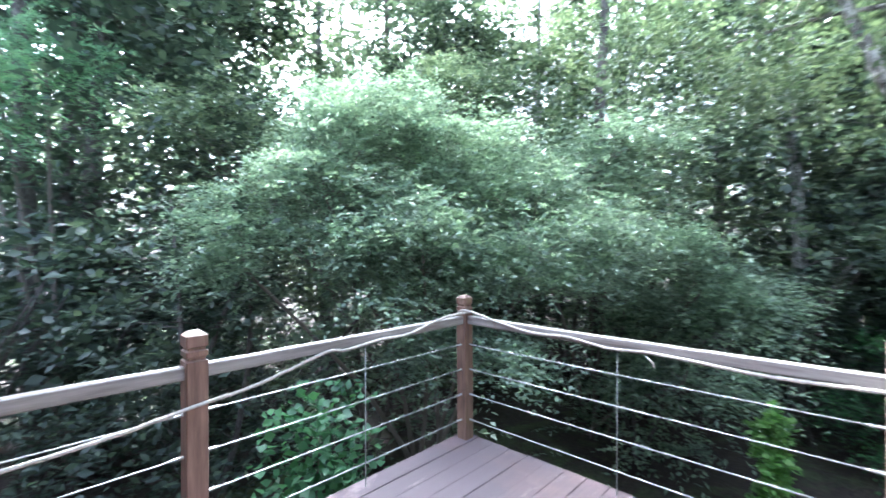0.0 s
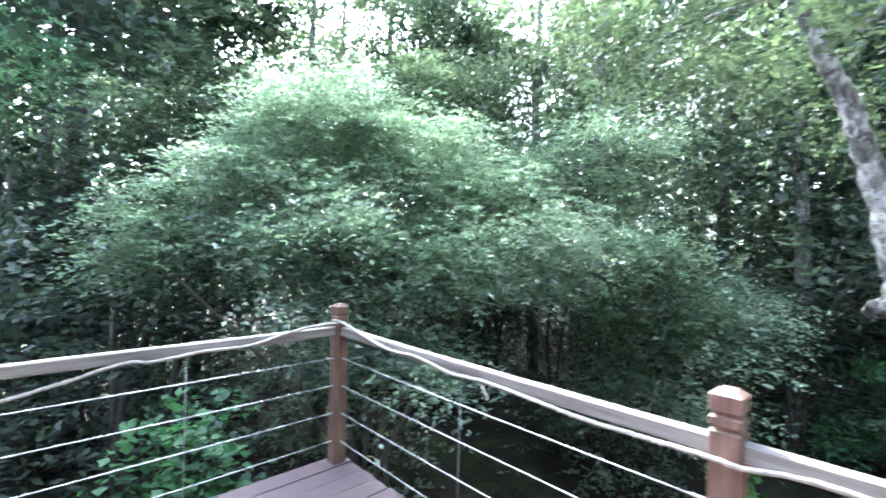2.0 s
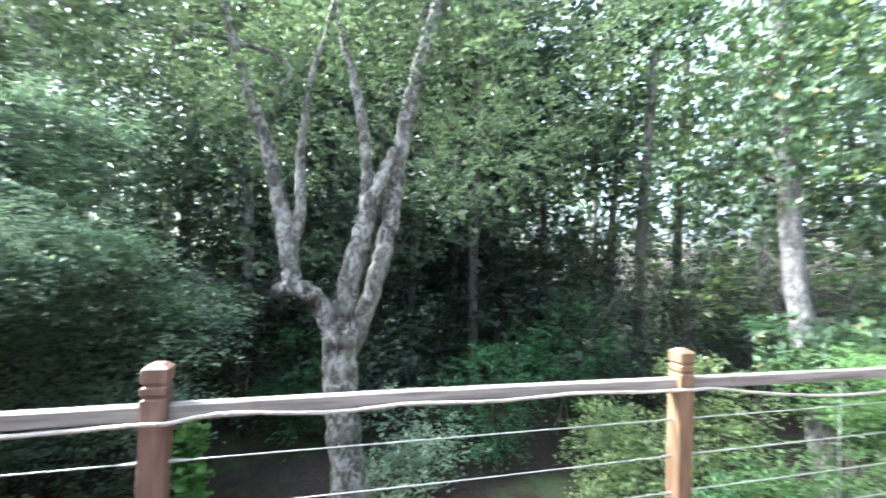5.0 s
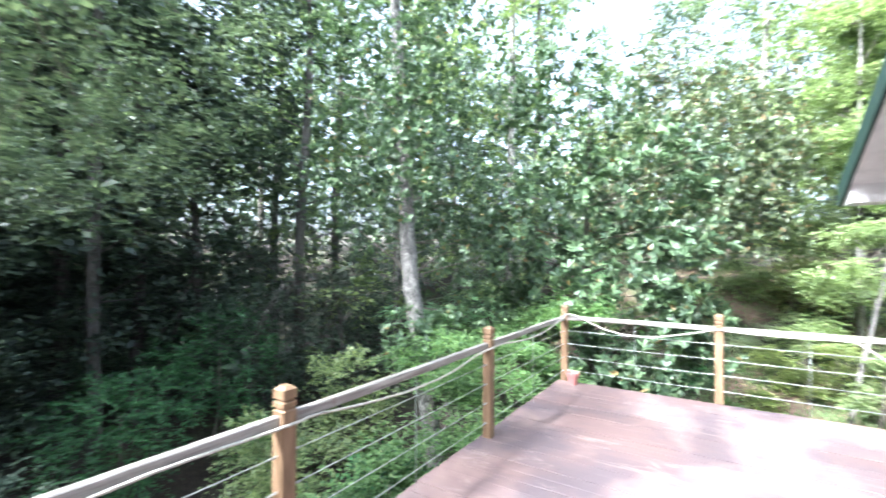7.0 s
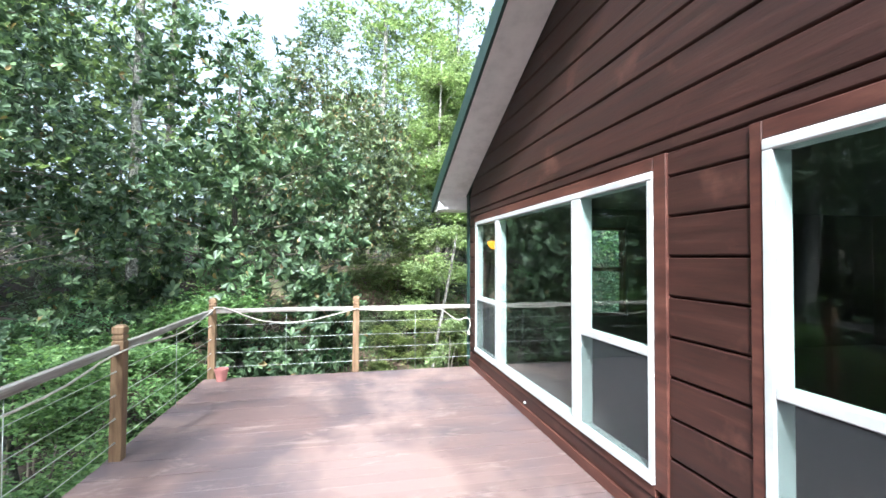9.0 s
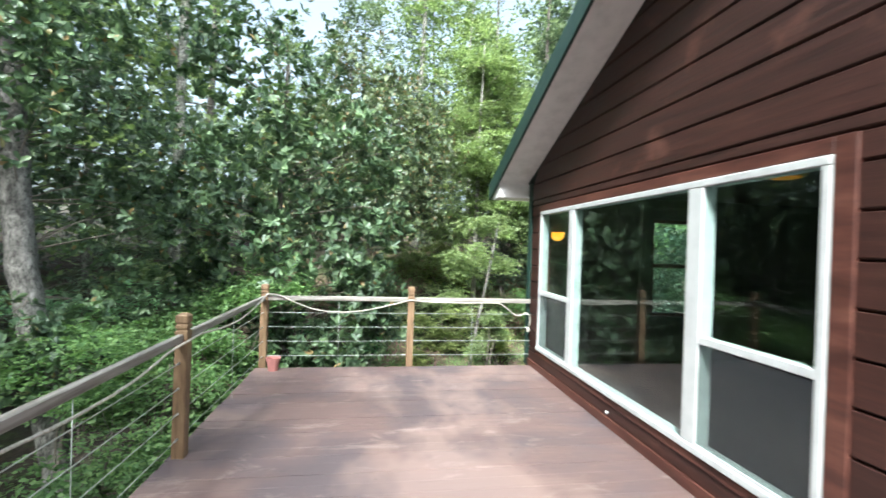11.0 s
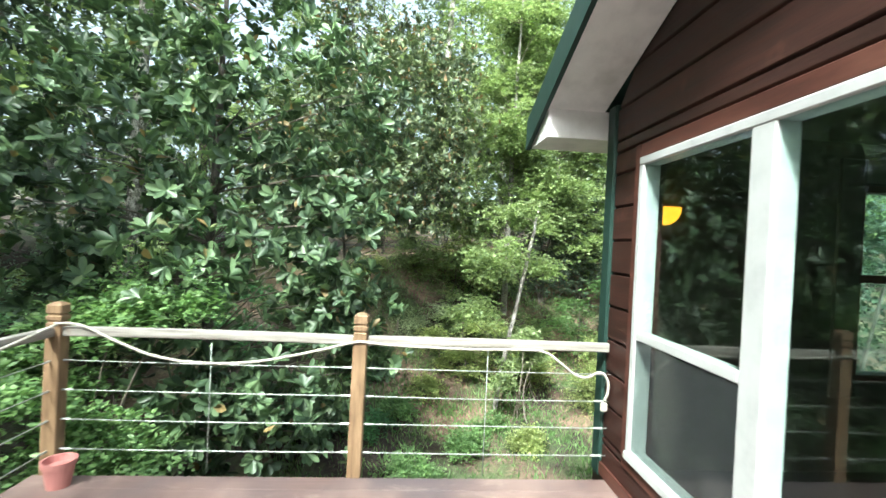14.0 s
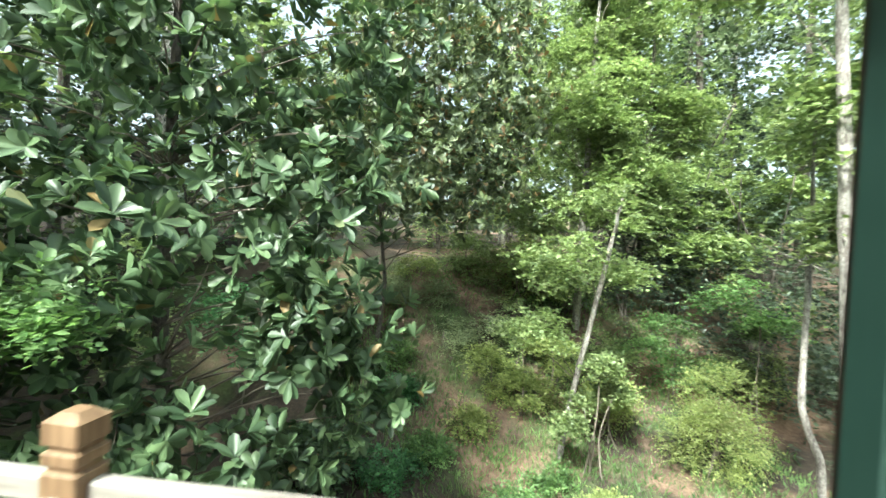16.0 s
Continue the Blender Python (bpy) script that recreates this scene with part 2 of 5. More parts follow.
M["mimosa"] = leaf_material("mimosa_leaf", (0.16, 0.29, 0.20), (0.25, 0.41, 0.28), (0.36, 0.53, 0.34), 0.5, 0.62)


def glass_material():
    m, nt, p = material("window_glass")
    p.inputs["Base Color"].default_value = (0.70, 0.84, 0.80, 1)
    p.inputs["Transmission Weight"].default_value = 1.0
    p.inputs["Roughness"].default_value = 0.0
    p.inputs["IOR"].default_value = 1.5
    return m


def screen_material():
    """Grey insect screen: a fine mesh, mostly open."""
    m, nt, p = material("insect_screen")
    p.inputs["Base Color"].default_value = (0.045, 0.049, 0.055, 1)
    p.inputs["Roughness"].default_value = 0.8
    t = nt.nodes.new("ShaderNodeBsdfTransparent")
    ms = nt.nodes.new("ShaderNodeMixShader")
    f = noise_tex(nt, 90, 2)
    mr = nt.nodes.new("ShaderNodeMapRange")
    mr.inputs[3].default_value, mr.inputs[4].default_value = 0.14, 0.32
    nt.links.new(f, mr.inputs[0])
    nt.links.new(mr.outputs[0], ms.inputs[0])
    nt.links.new(t.outputs[0], ms.inputs[1])
    nt.links.new(p.outputs[0], ms.inputs[2])
    nt.links.new(ms.outputs[0], nt.nodes["Material Output"].inputs["Surface"])
    return m


def lamp_glass(name="amber_glass", glow=0.75):
    m, nt, p = material(name)
    p.inputs["Base Color"].default_value = (0.70, 0.28, 0.03, 1)
    p.inputs["Emission Color"].default_value = (1.0, 0.36, 0.02, 1)
    p.inputs["Emission Strength"].default_value = glow
    return m


M["glass"], M["screen"], M["amber"] = glass_material(), screen_material(), lamp_glass()
M["dim_glass"] = lamp_glass("dim_amber_glass", 0.05)
M["brass"] = plain("brass", (0.55, 0.38, 0.14), 0.3, 0.9)

# ---- mesh helpers ----


def to_mesh(bm, name, mat, smooth=False):
    me = bpy.data.meshes.new(name)
    bm.to_mesh(me)
    bm.free()
    me.materials.append(mat)
    if smooth:
        me.polygons.foreach_set("use_smooth", [True] * len(me.polygons))
    return me


def part(name, bm, mat, parent=None, label="", smooth=False):
    me = bm if isinstance(bm, bpy.types.Mesh) else to_mesh(bm, name, mat, smooth)
    ob = new(name, me)
    if parent:
        ob.parent = parent
    if label:
        ob["label"] = label
    if name in ("limb_work", "crown"):
        ob["kind"] = "stuff"
    return ob


def holder(name, at, label, category, group="", kind=""):
    e = new(name)
    e.empty_display_size = 0.1
    e.location = at
    return tagged(e, label, category, group, kind)


def block(bm, a, b, bevel=0.0):
    """A box between two corners, with softened edges."""
    r = bmesh.ops.create_cube(bm, size=1)
    for v in r["verts"]:
        v.co = Vector([a[i] + (v.co[i] + 0.5) * (b[i] - a[i]) for i in range(3)])
    if bevel:
        es = list({e for v in r["verts"] for e in v.link_edges})
        bmesh.ops.bevel(bm, geom=es, offset=bevel, segments=1, affect='EDGES')
    return bm


def slab(a, b, bevel=0.0):
    return block(bmesh.new(), a, b, bevel)


def tube(bm, pts, radii, sides=8, cap=True):
    """A tapered tube along points."""
    rings, u = [], None
    for i, p in enumerate(pts):
        d = (pts[min(i + 1, len(pts) - 1)] - pts[max(i - 1, 0)]).normalized()
        if u is None:
            u = d.cross(Vector((0.13, 0.21, 0.97)) if abs(d.z) < 0.8 else Vector((1, 0.1, 0)))
        u = (u - d * u.dot(d)).normalized()
        v = d.cross(u)
        rings.append([bm.verts.new(p + radii[i] * (math.cos(k * math.tau / sides) * u + math.sin(k * math.tau / sides) * v)) for k in range(sides)])
    for r0, r1 in zip(rings, rings[1:]):
        for k in range(sides):
            bm.faces.new((r0[k], r0[(k + 1) % sides], r1[(k + 1) % sides], r1[k]))
    if cap:
        bm.faces.new(list(reversed(rings[0])))
        bm.faces.new(rings[-1])
    return bm


def smooth_line(pts, n=6, wobble=0.0, rng=None):
    """A rounded line through a few points."""
    pts = [Vector(p) for p in pts]
    out = []
    for i in range(len(pts) - 1):
        p0, p1, p2, p3 = pts[max(i - 1, 0)], pts[i], pts[i + 1], pts[min(i + 2, len(pts) - 1)]
        for k in range(n):
            t = k / n
            q = 0.5 * (2 * p1 + (p2 - p0) * t + (2 * p0 - 5 * p1 + 4 * p2 - p3) * t * t + (3 * p1 - p0 - 3 * p2 + p3) * t ** 3)
            if wobble and out:
                q += Vector(rng.uniform(-wobble, wobble, 3))
            out.append(q)
    out.append(pts[-1])
    return out


def leaf_mesh(name, base, axis, nrm, length, width, mat, fine=False):
    """One mesh of many leaves, each a folded blade of its own."""
    n = len(base)
    axis = axis / np.linalg.norm(axis, axis=1, keepdims=True)
    side = np.cross(axis, nrm)
    side /= np.linalg.norm(side, axis=1, keepdims=True) + 1e-9
    up = np.cross(side, axis)
    L, W = length[:, None], width[:, None]
    if fine:
        rows = ((0.30, 0.27, 0.10), (0.62, 0.50, 0.13), (0.88, 0.36, 0.05))
        v = np.stack([base] + [base + axis * L * f + side * W * w + up * W * h for f, w, h in rows] + [base + axis * L - up * L * 0.07]
                     + [base + axis * L * f - side * W * w + up * W * h for f, w, h in reversed(rows)], 1)
        loops, k = np.array([0, 1, 2, 3, 4, 0, 4, 5, 6, 7]), 8
        starts = np.array([0, 5])
    else:
        v = np.stack([base, base + axis * L * 0.48 + side * W * 0.5 + up * W * 0.16, base + axis * L, base + axis * L * 0.48 - side * W * 0.5 + up * W * 0.16], 1)
        loops, k = np.array([0, 1, 2, 0, 2, 3]), 4
        starts = np.array([0, 3])
    li = (loops[None, :] + k * np.arange(n)[:, None]).ravel().astype(np.int32)
    st = (starts[None, :] + len(loops) * np.arange(n)[:, None]).ravel().astype(np.int32)
    me = bpy.data.meshes.new(name)
    me.vertices.add(n * k)
    me.vertices.foreach_set("co", v.reshape(-1).astype(np.float32))
    me.loops.add(len(li))
    me.loops.foreach_set("vertex_index", li)
    me.polygons.add(len(st))
    me.polygons.foreach_set("loop_start", st)
    me.update(calc_edges=True)
    me.materials.append(mat)
    return me


def unit(a):
    return a / (np.linalg.norm(a, axis=-1, keepdims=True) + 1e-9)


def crown_points(rng, blobs, gaps=0.0, freq=0.8, more=1.0):
    """Places of twig clusters in a lumpy crown, and the way out of it. blobs: (x, y, z, rx, ry, rz, count)."""
    ps, outs = [], []
    for x, y, z, rx, ry, rz, n in blobs:
        n = int(n * more)
        d = unit(rng.normal(size=(n, 3)))
        r = rng.uniform(0.12, 1.0, n) ** 0.5
        p = d * r[:, None] * np.array([rx, ry, rz]) + np.array([x, y, z])
        if gaps > 0:
            keep = np.array([noise.noise(Vector((q[0] * freq, q[1] * freq, q[2] * freq * 2.1))) > gaps - 0.5 for q in p])
            p, d = p[keep], d[keep]
        ps.append(p)
        outs.append(d)
    return np.concatenate(ps), np.concatenate(outs)


def layer_points(rng, blobs, more=1.0, per=15):
    """Places of twig clusters on flat boughs, one above another, that reach outwards and droop at the tips."""
    ps, outs = [], []
    for x, y, z, rx, ry, rz, n in blobs:
        for _ in range(max(3, int(n * more / per))):
            d = unit(rng.normal(size=3))
            c = np.array([x, y, z]) + d * np.array([rx, ry, rz]) * rng.uniform(0.25, 0.95)
            a = math.atan2(d[1], d[0]) + rng.normal() * 0.5
            o = np.array([math.cos(a), math.sin(a), 0.0])
            sd = np.array([-o[1], o[0], 0.0])
            ln = 0.42 * (rx + ry) * rng.uniform(0.5, 1.1)
            u, w = rng.uniform(-0.5, 0.7, per), rng.normal(size=per) * 0.24
            q = c + np.outer(u * ln, o) + np.outer(w * ln * (1.0 - 0.6 * u), sd)
            q[:, 2] += 0.10 * ln - 0.42 * ln * u * np.abs(u) - 0.25 * ln * np.abs(w) + rng.normal(size=per) * 0.035
            ps.append(q)
            outs.append(o * 0.9 + np.outer(np.sign(w), sd) * 0.45)
    return np.concatenate(ps), np.concatenate(outs)


def sprays(rng, centers, outs, twigs, leaves, twig_len, leaf_len, leaf_w, droop=0.25, flat=0.5, up_pull=0.2):
    """Leaves set along short twigs that reach outwards from each cluster."""
    n = len(centers)
    d = unit(np.repeat(outs, twigs, 0) * 0.8 + rng.normal(size=(n * twigs, 3)) * np.array([1, 1, flat]) * 0.8 + np.array([0, 0, up_pull]))
    c = np.repeat(centers, twigs, 0) + rng.normal(size=(n * twigs, 3)) * twig_len * 0.25
    tl = twig_len * rng.uniform(0.6, 1.3, n * twigs)
    u = (np.arange(leaves) + rng.uniform(0, 1, (n * twigs, leaves))) / leaves
    p = c[:, None, :] + d[:, None, :] * (u * tl[:, None])[:, :, None]
    p[:, :, 2] -= droop * u ** 2 * tl[:, None]
    sd = unit(np.cross(d, np.array([0, 0, 1.0])) + 1e-6)
    sign = np.where(np.arange(leaves) % 2 == 0, 1.0, -1.0)[None, :, None]
    ax = d[:, None, :] * 0.75 + sd[:, None, :] * sign * 0.85 + rng.normal(size=(n * twigs, leaves, 3)) * 0.35
    nr = np.array([0, 0, 1.0]) + rng.normal(size=(n * twigs, leaves, 3)) * 0.45
    m = n * twigs * leaves
    return (p.reshape(m, 3), ax.reshape(m, 3), nr.reshape(m, 3), leaf_len * rng.uniform(0.6, 1.25, m), leaf_w * rng.uniform(0.7, 1.2, m))


def whorls(rng, centers, outs, leaves, leaf_len, leaf_w):
    """Rosettes of long leaves at the twig ends."""
    n = len(centers)
    d = unit(outs * 0.7 + rng.normal(size=(n, 3)) * 0.5 + np.array([0, 0, 0.35]))
    a = unit(np.cross(d, np.array([0.3, 0.2, 0.93])))
    b = np.cross(d, a)
    ang = (np.arange(leaves) * 2.4)[None, :] + rng.uniform(0, 6.28, (n, 1)) + rng.normal(size=(n, leaves)) * 0.25
    open_ = rng.uniform(0.65, 1.2, (n, leaves))[:, :, None]
    rad = np.cos(ang)[:, :, None] * a[:, None, :] + np.sin(ang)[:, :, None] * b[:, None, :]
    ax = d[:, None, :] * (1.15 - open_ * 0.55) + rad * open_ + np.array([0, 0, -0.12])
    p = centers[:, None, :] + d[:, None, :] * (rng.uniform(-0.06, 0.02, (n, leaves)))[:, :, None]
    nr = d[:, None, :] * 1.0 - rad * 0.6 + np.array([0, 0, 0.4])
    m = n * leaves
    return (p.reshape(m, 3), ax.reshape(m, 3), nr.reshape(m, 3) + rng.normal(size=(m, 3)) * 0.15, leaf_len * rng.uniform(0.65, 1.2, m), leaf_w * rng.uniform(0.8, 1.15, m))


def limbs_to(bm, rng, starts, targets, r0, sides=4, sag=0.1):
    """Thin boughs from the nearest lower points of the trunk to places in the crown."""
    st = np.array(starts)
    for t in targets:
        gap = st - np.array(t)
        cost = np.linalg.norm(gap, axis=1) + 2.5 * np.maximum(0, gap[:, 2] + 0.1) + rng.uniform(0, 1.1, len(st))
        s, t = Vector(st[int(np.argmin(cost))]), Vector(t)
        ln = (t - s).length
        if ln > 3.2:
            continue
        mid = s.lerp(t, 0.5) + Vector((rng.uniform(-.15, .15) * ln, rng.uniform(-.15, .15) * ln, ln * sag))
        pts = smooth_line([s, mid, t], 4, 0.015, rng)
        k = len(pts)
        rr = r0 * min(1.0, 0.35 + 0.3 * ln)
        tube(bm, pts, [rr * (1 - 0.85 * i / (k - 1)) for i in range(k)], sides, False)


# ---- ground ----


def ground_z(x, y):
    def ss(v):
        v = min(1.0, max(0.0, v))
        return v * v * (3 - 2 * v)
    r = math.hypot(x - 1.8, y - 4.7)
    hill = 3.1 * ss((y - 13.5 - 0.45 * max(0.0, x - 1.5)) / 9.0)
    far = 0.16 * max(0.0, r - 13.0) if r < 90 else 0.16 * 77
    bumps = 0.25 * noise.noise(Vector((x * 0.35, y * 0.35, 0))) + 0.06 * noise.noise(Vector((x * 1.6, y * 1.6, 3)))
    return -2.45 + hill + (far if x < 3.6 or y > 14 else far * 0.3) * (0.5 if y > 13 else 1.0) + bumps


def build_ground():
    bm = bmesh.new()
    steps = [0.0]
    s = 0.45
    while steps[-1] < 900:
        steps.append(steps[-1] + s)
        if steps[-1] > 14:
            s *= 1.22
    ax = [-v for v in reversed(steps[1:])] + steps
    grid = [[bm.verts.new((1.8 + x, 8 + y, ground_z(1.8 + x, 8 + y))) for y in ax] for x in ax]
    for i in range(len(ax) - 1):
        for j in range(len(ax) - 1):
            bm.faces.new((grid[i][j], grid[i + 1][j], grid[i + 1][j + 1], grid[i][j + 1]))
    tagged(part("ground", bm, M["soil"], smooth=True), "sandy forest floor with leaf litter and moss", "ground", "", "structure")


build_ground()

# ---- house ----
RIDGE_Y, PITCH = 3.5, 0.425


def soffit_z(y):
    """Height of the soffit along the gable."""
    return 3.74 - PITCH * (abs(y - RIDGE_Y) + RIDGE_Y - 6.9)


def gable_y(z):
    return RIDGE_Y + (5.185 - z) / PITCH


WALL_X, END_Y, SOUTH_Y = 3.60, 9.64, -2.64
OPENINGS = [(5.31, 9.10, 0.28, 2.126), (0.80, 4.60, 0.28, 2.126)]


def build_house():
    # gable wall with its openings
    bm = bmesh.new()
    ys = [SOUTH_Y, 0.80, 4.60, 5.31, 9.10, END_Y]
    for i in range(5):
        a, b = ys[i], ys[i + 1]
        if i in (1, 3):
            block(bm, (WALL_X, a, -2.5), (WALL_X + 0.12, b, 0.28))
            block(bm, (WALL_X, a, 2.126), (WALL_X + 0.12, b, 2.5))
        else:
            block(bm, (WALL_X, a, -2.5), (WALL_X + 0.12, b, 2.5))
    vs = [bm.verts.new((WALL_X + dx, y, z)) for dx in (0, 0.12) for y, z in ((SOUTH_Y, 2.5), (END_Y, 2.5), (RIDGE_Y, 5.15))]
    bm.faces.new((vs[0], vs[1], vs[2]))
    bm.faces.new((vs[5], vs[4], vs[3]))
    for i in range(3):
        j = (i + 1) % 3
        bm.faces.new((vs[i], vs[i + 3], vs[j + 3], vs[j]))
    wall = tagged(part("wall_west", bm, M["siding"]), "gable wall clad in dark red-brown stained wood siding", "wall", "", "structure")

    # end wall with a window opening, and plain closing walls
    bm = bmesh.new()
    a, b = (END_Y - 0.14, END_Y)
    block(bm, (WALL_X + 0.12, a, -2.5), (5.46, b, 2.45))
    block(bm, (6.26, a, -2.5), (11.5, b, 2.45))
    block(bm, (5.46, a, -2.5), (6.26, b, 0.67))
    block(bm, (5.46, a, 2.12), (6.26, b, 2.45))
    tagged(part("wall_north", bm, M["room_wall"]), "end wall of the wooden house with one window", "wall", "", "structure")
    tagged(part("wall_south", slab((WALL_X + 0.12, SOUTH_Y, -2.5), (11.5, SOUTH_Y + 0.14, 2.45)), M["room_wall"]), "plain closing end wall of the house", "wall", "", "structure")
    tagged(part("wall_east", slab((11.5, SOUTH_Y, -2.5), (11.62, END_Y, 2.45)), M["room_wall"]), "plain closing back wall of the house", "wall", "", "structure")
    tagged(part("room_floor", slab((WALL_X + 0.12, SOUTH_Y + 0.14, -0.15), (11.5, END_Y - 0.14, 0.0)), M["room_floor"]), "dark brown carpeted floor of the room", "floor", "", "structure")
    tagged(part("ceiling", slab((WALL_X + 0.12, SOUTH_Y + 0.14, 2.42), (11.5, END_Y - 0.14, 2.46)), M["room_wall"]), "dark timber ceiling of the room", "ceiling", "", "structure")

    # roof: two slopes with a green metal rake edge and a white soffit
    roof = holder("roof", (3.137, RIDGE_Y, 5.2), "green metal gable roof with white boxed eaves", "roof", "", "structure")
    for sgn in (1, -1):
        e = 10.10
        def strip(x0, x1, lift0, lift1, mat, name, y_end=e):
            bm = bmesh.new()
            vs = []
            for x in (x0, x1):
                for y, lf in ((RIDGE_Y, lift0), (y_end, lift0), (y_end, lift1), (RIDGE_Y, lift1)):
                    vs.append(bm.verts.new((x - 3.137, RIDGE_Y + sgn * (y - RIDGE_Y) - RIDGE_Y, soffit_z(y) + lf - 5.2)))
            for f in ((0, 1, 2, 3), (7, 6, 5, 4), (0, 4, 5, 1), (1, 5, 6, 2), (2, 6, 7, 3), (3, 7, 4, 0)):
                bm.faces.new([vs[k] for k in f])
            bmesh.ops.recalc_face_normals(bm, faces=bm.faces)
            return part(name, bm, mat, roof)
        strip(3.137, 11.8, 0.012, 0.20, M["green"], "roof_slope")
        strip(3.10, 3.134, -0.015, 0.225, M["green"], "rake_trim", e + 0.02)
        strip(3.137, 3.565, 0.0, 0.009, M["soffit"], "soffit_panel")
    # boxed eave return below the soffit at the corner
    bm = bmesh.new()
    y0, y1 = 9.66, 10.08
    zt0, zt1, zb = soffit_z(y0), soffit_z(y1), 2.362
    pts = [(3.14, y0, zb), (3.60, y0, zb), (3.60, y0, zt0), (3.14, y0, zt0), (3.14, y1, zb), (3.60, y1, zb), (3.60, y1, zt1), (3.14, y1, zt1)]
    vs = [bm.verts.new((x - 3.137, y - RIDGE_Y, z - 5.2)) for x, y, z in pts]
    for f in ((0, 1, 2, 3), (7, 6, 5, 4), (0, 4, 5, 1), (3, 2, 6, 7), (0, 3, 7, 4), (1, 5, 6, 2)):
        bm.faces.new([vs[k] for k in f])
    bmesh.ops.recalc_face_normals(bm, faces=bm.faces)
    part("eave_return", bm, M["soffit"], roof)
    part("eave_soffit", slab((3.6005 - 3.137, 9.645 - RIDGE_Y, 2.362 - 5.2), (11.78 - 3.137, 10.08 - RIDGE_Y, 2.374 - 5.2)), M["soffit"], roof)
    part("fascia", slab((3.137 - 3.137, 10.083 - RIDGE_Y, 2.366 - 5.2), (11.78 - 3.137, 10.098 - RIDGE_Y, 2.50 - 5.2)), M["green"], roof)

    # green corner board down the end of the siding
    tagged(part("corner_trim", slab((3.553, 9.455, -0.02), (3.62, 9.57, 2.56), 0.008), M["green"]), "dark green metal corner trim of the house", "trim", "", "structure")
    return wall


wall_west = build_house()


def window_unit(name, y0, y1, z0, z1, mullions, sashes, label):
    """White vinyl window: frame, mullions, sash rails, panes and half screens. sashes: lites (ya, yb) that open, with a meeting rail."""
    w = holder(name, (3.6, (y0 + y1) / 2, z0), label, "window", "", "structure")
    ox, oy, oz = 3.6, (y0 + y1) / 2, z0

    def add(pname, a, b, mat, bev=0.006, lab=""):
        return part(pname, slab((a[0] - ox, a[1] - oy, a[2] - oz), (b[0] - ox, b[1] - oy, b[2] - oz), bev), M[mat], w, lab)
    fx0, fx1, fw = 3.552, 3.665, 0.05
    add("window_frame", (fx0, y0, z1 - fw), (fx1, y1, z1), "vinyl")
    add("window_sill", (fx0 - 0.012, y0, z0), (fx1, y1, z0 + fw), "vinyl")
    add("window_frame", (fx0, y0, z0 + fw), (fx1, y0 + fw, z1 - fw), "vinyl")
    add("window_frame", (fx0, y1 - fw, z0 + fw), (fx1, y1, z1 - fw), "vinyl")
    edges = [y0 + fw]
    for a, b in mullions:
        add("mullion", (fx0 + 0.002, a, z0 + fw), (fx1, b, z1 - fw), "vinyl")
        edges += [a, b]
    edges.append(y1 - fw)
    for a, b in zip(edges[::2], edges[1::2]):
        opens = any(abs(a - s) < 0.2 for s in sashes)
        pane = add("pane", (3.568, a, z0 + fw), (3.573, b, z1 - fw), "glass", 0.0)
        pane.visible_shadow = False
        if opens:
            add("meeting_rail", (3.5545, a, 1.02), (3.62, b, 1.075), "vinyl")
            add("insect_screen", (3.561, a, z0 + fw), (3.563, b, 1.02), "screen", 0.0)
            add("screen_frame", (3.5555, a, z0 + fw), (3.566, b, z0 + fw + 0.02), "vinyl", 0.002)
    return w


window_unit("window_1", 5.31, 9.10, 0.28, 2.126, [(6.15, 6.29), (8.09, 8.215)], [5.36, 8.215], "white vinyl picture window between two hung sashes")
window_unit("window_2", 0.80, 4.60, 0.28, 2.126, [(1.62, 1.75), (3.62, 3.76)], [0.85, 3.76], "second white vinyl picture window with hung sashes")


def end_window(name, x0, x1):
    w = holder(name, ((x0 + x1) / 2, 9.57, 0.67), "dark-framed double-hung window in the end wall", "window", "", "structure")
    for a, b in (((x0, 9.51, 0.67), (x0 + 0.05, 9.63, 2.12)), ((x1 - 0.05, 9.51, 0.67), (x1, 9.63, 2.12)), ((x0 + 0.05, 9.51, 0.67), (x1 - 0.05, 9.63, 0.72)),
                 ((x0 + 0.05, 9.51, 2.07), (x1 - 0.05, 9.63, 2.12)), ((x0 + 0.05, 9.52, 1.40), (x1 - 0.05, 9.60, 1.46))):
        part("window_frame", slab([a[i] - w.location[i] for i in range(3)], [b[i] - w.location[i] for i in range(3)], 0.004), M["trim"], w)
    half = (x1 - x0) / 2 - 0.05
    for z0, z1 in ((0.72, 1.40), (1.46, 2.07)):
        p = part("pane", slab((-half, -0.003, z0 - 0.67), (half, 0.002, z1 - 0.67)), M["glass"], w)
        p.visible_shadow = False


end_window("window_3", 5.46, 6.26)
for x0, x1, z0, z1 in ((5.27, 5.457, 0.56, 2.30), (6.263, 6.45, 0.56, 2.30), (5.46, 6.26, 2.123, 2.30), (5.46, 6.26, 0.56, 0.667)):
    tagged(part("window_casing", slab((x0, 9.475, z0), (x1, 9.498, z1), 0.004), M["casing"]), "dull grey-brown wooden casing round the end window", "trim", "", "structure")


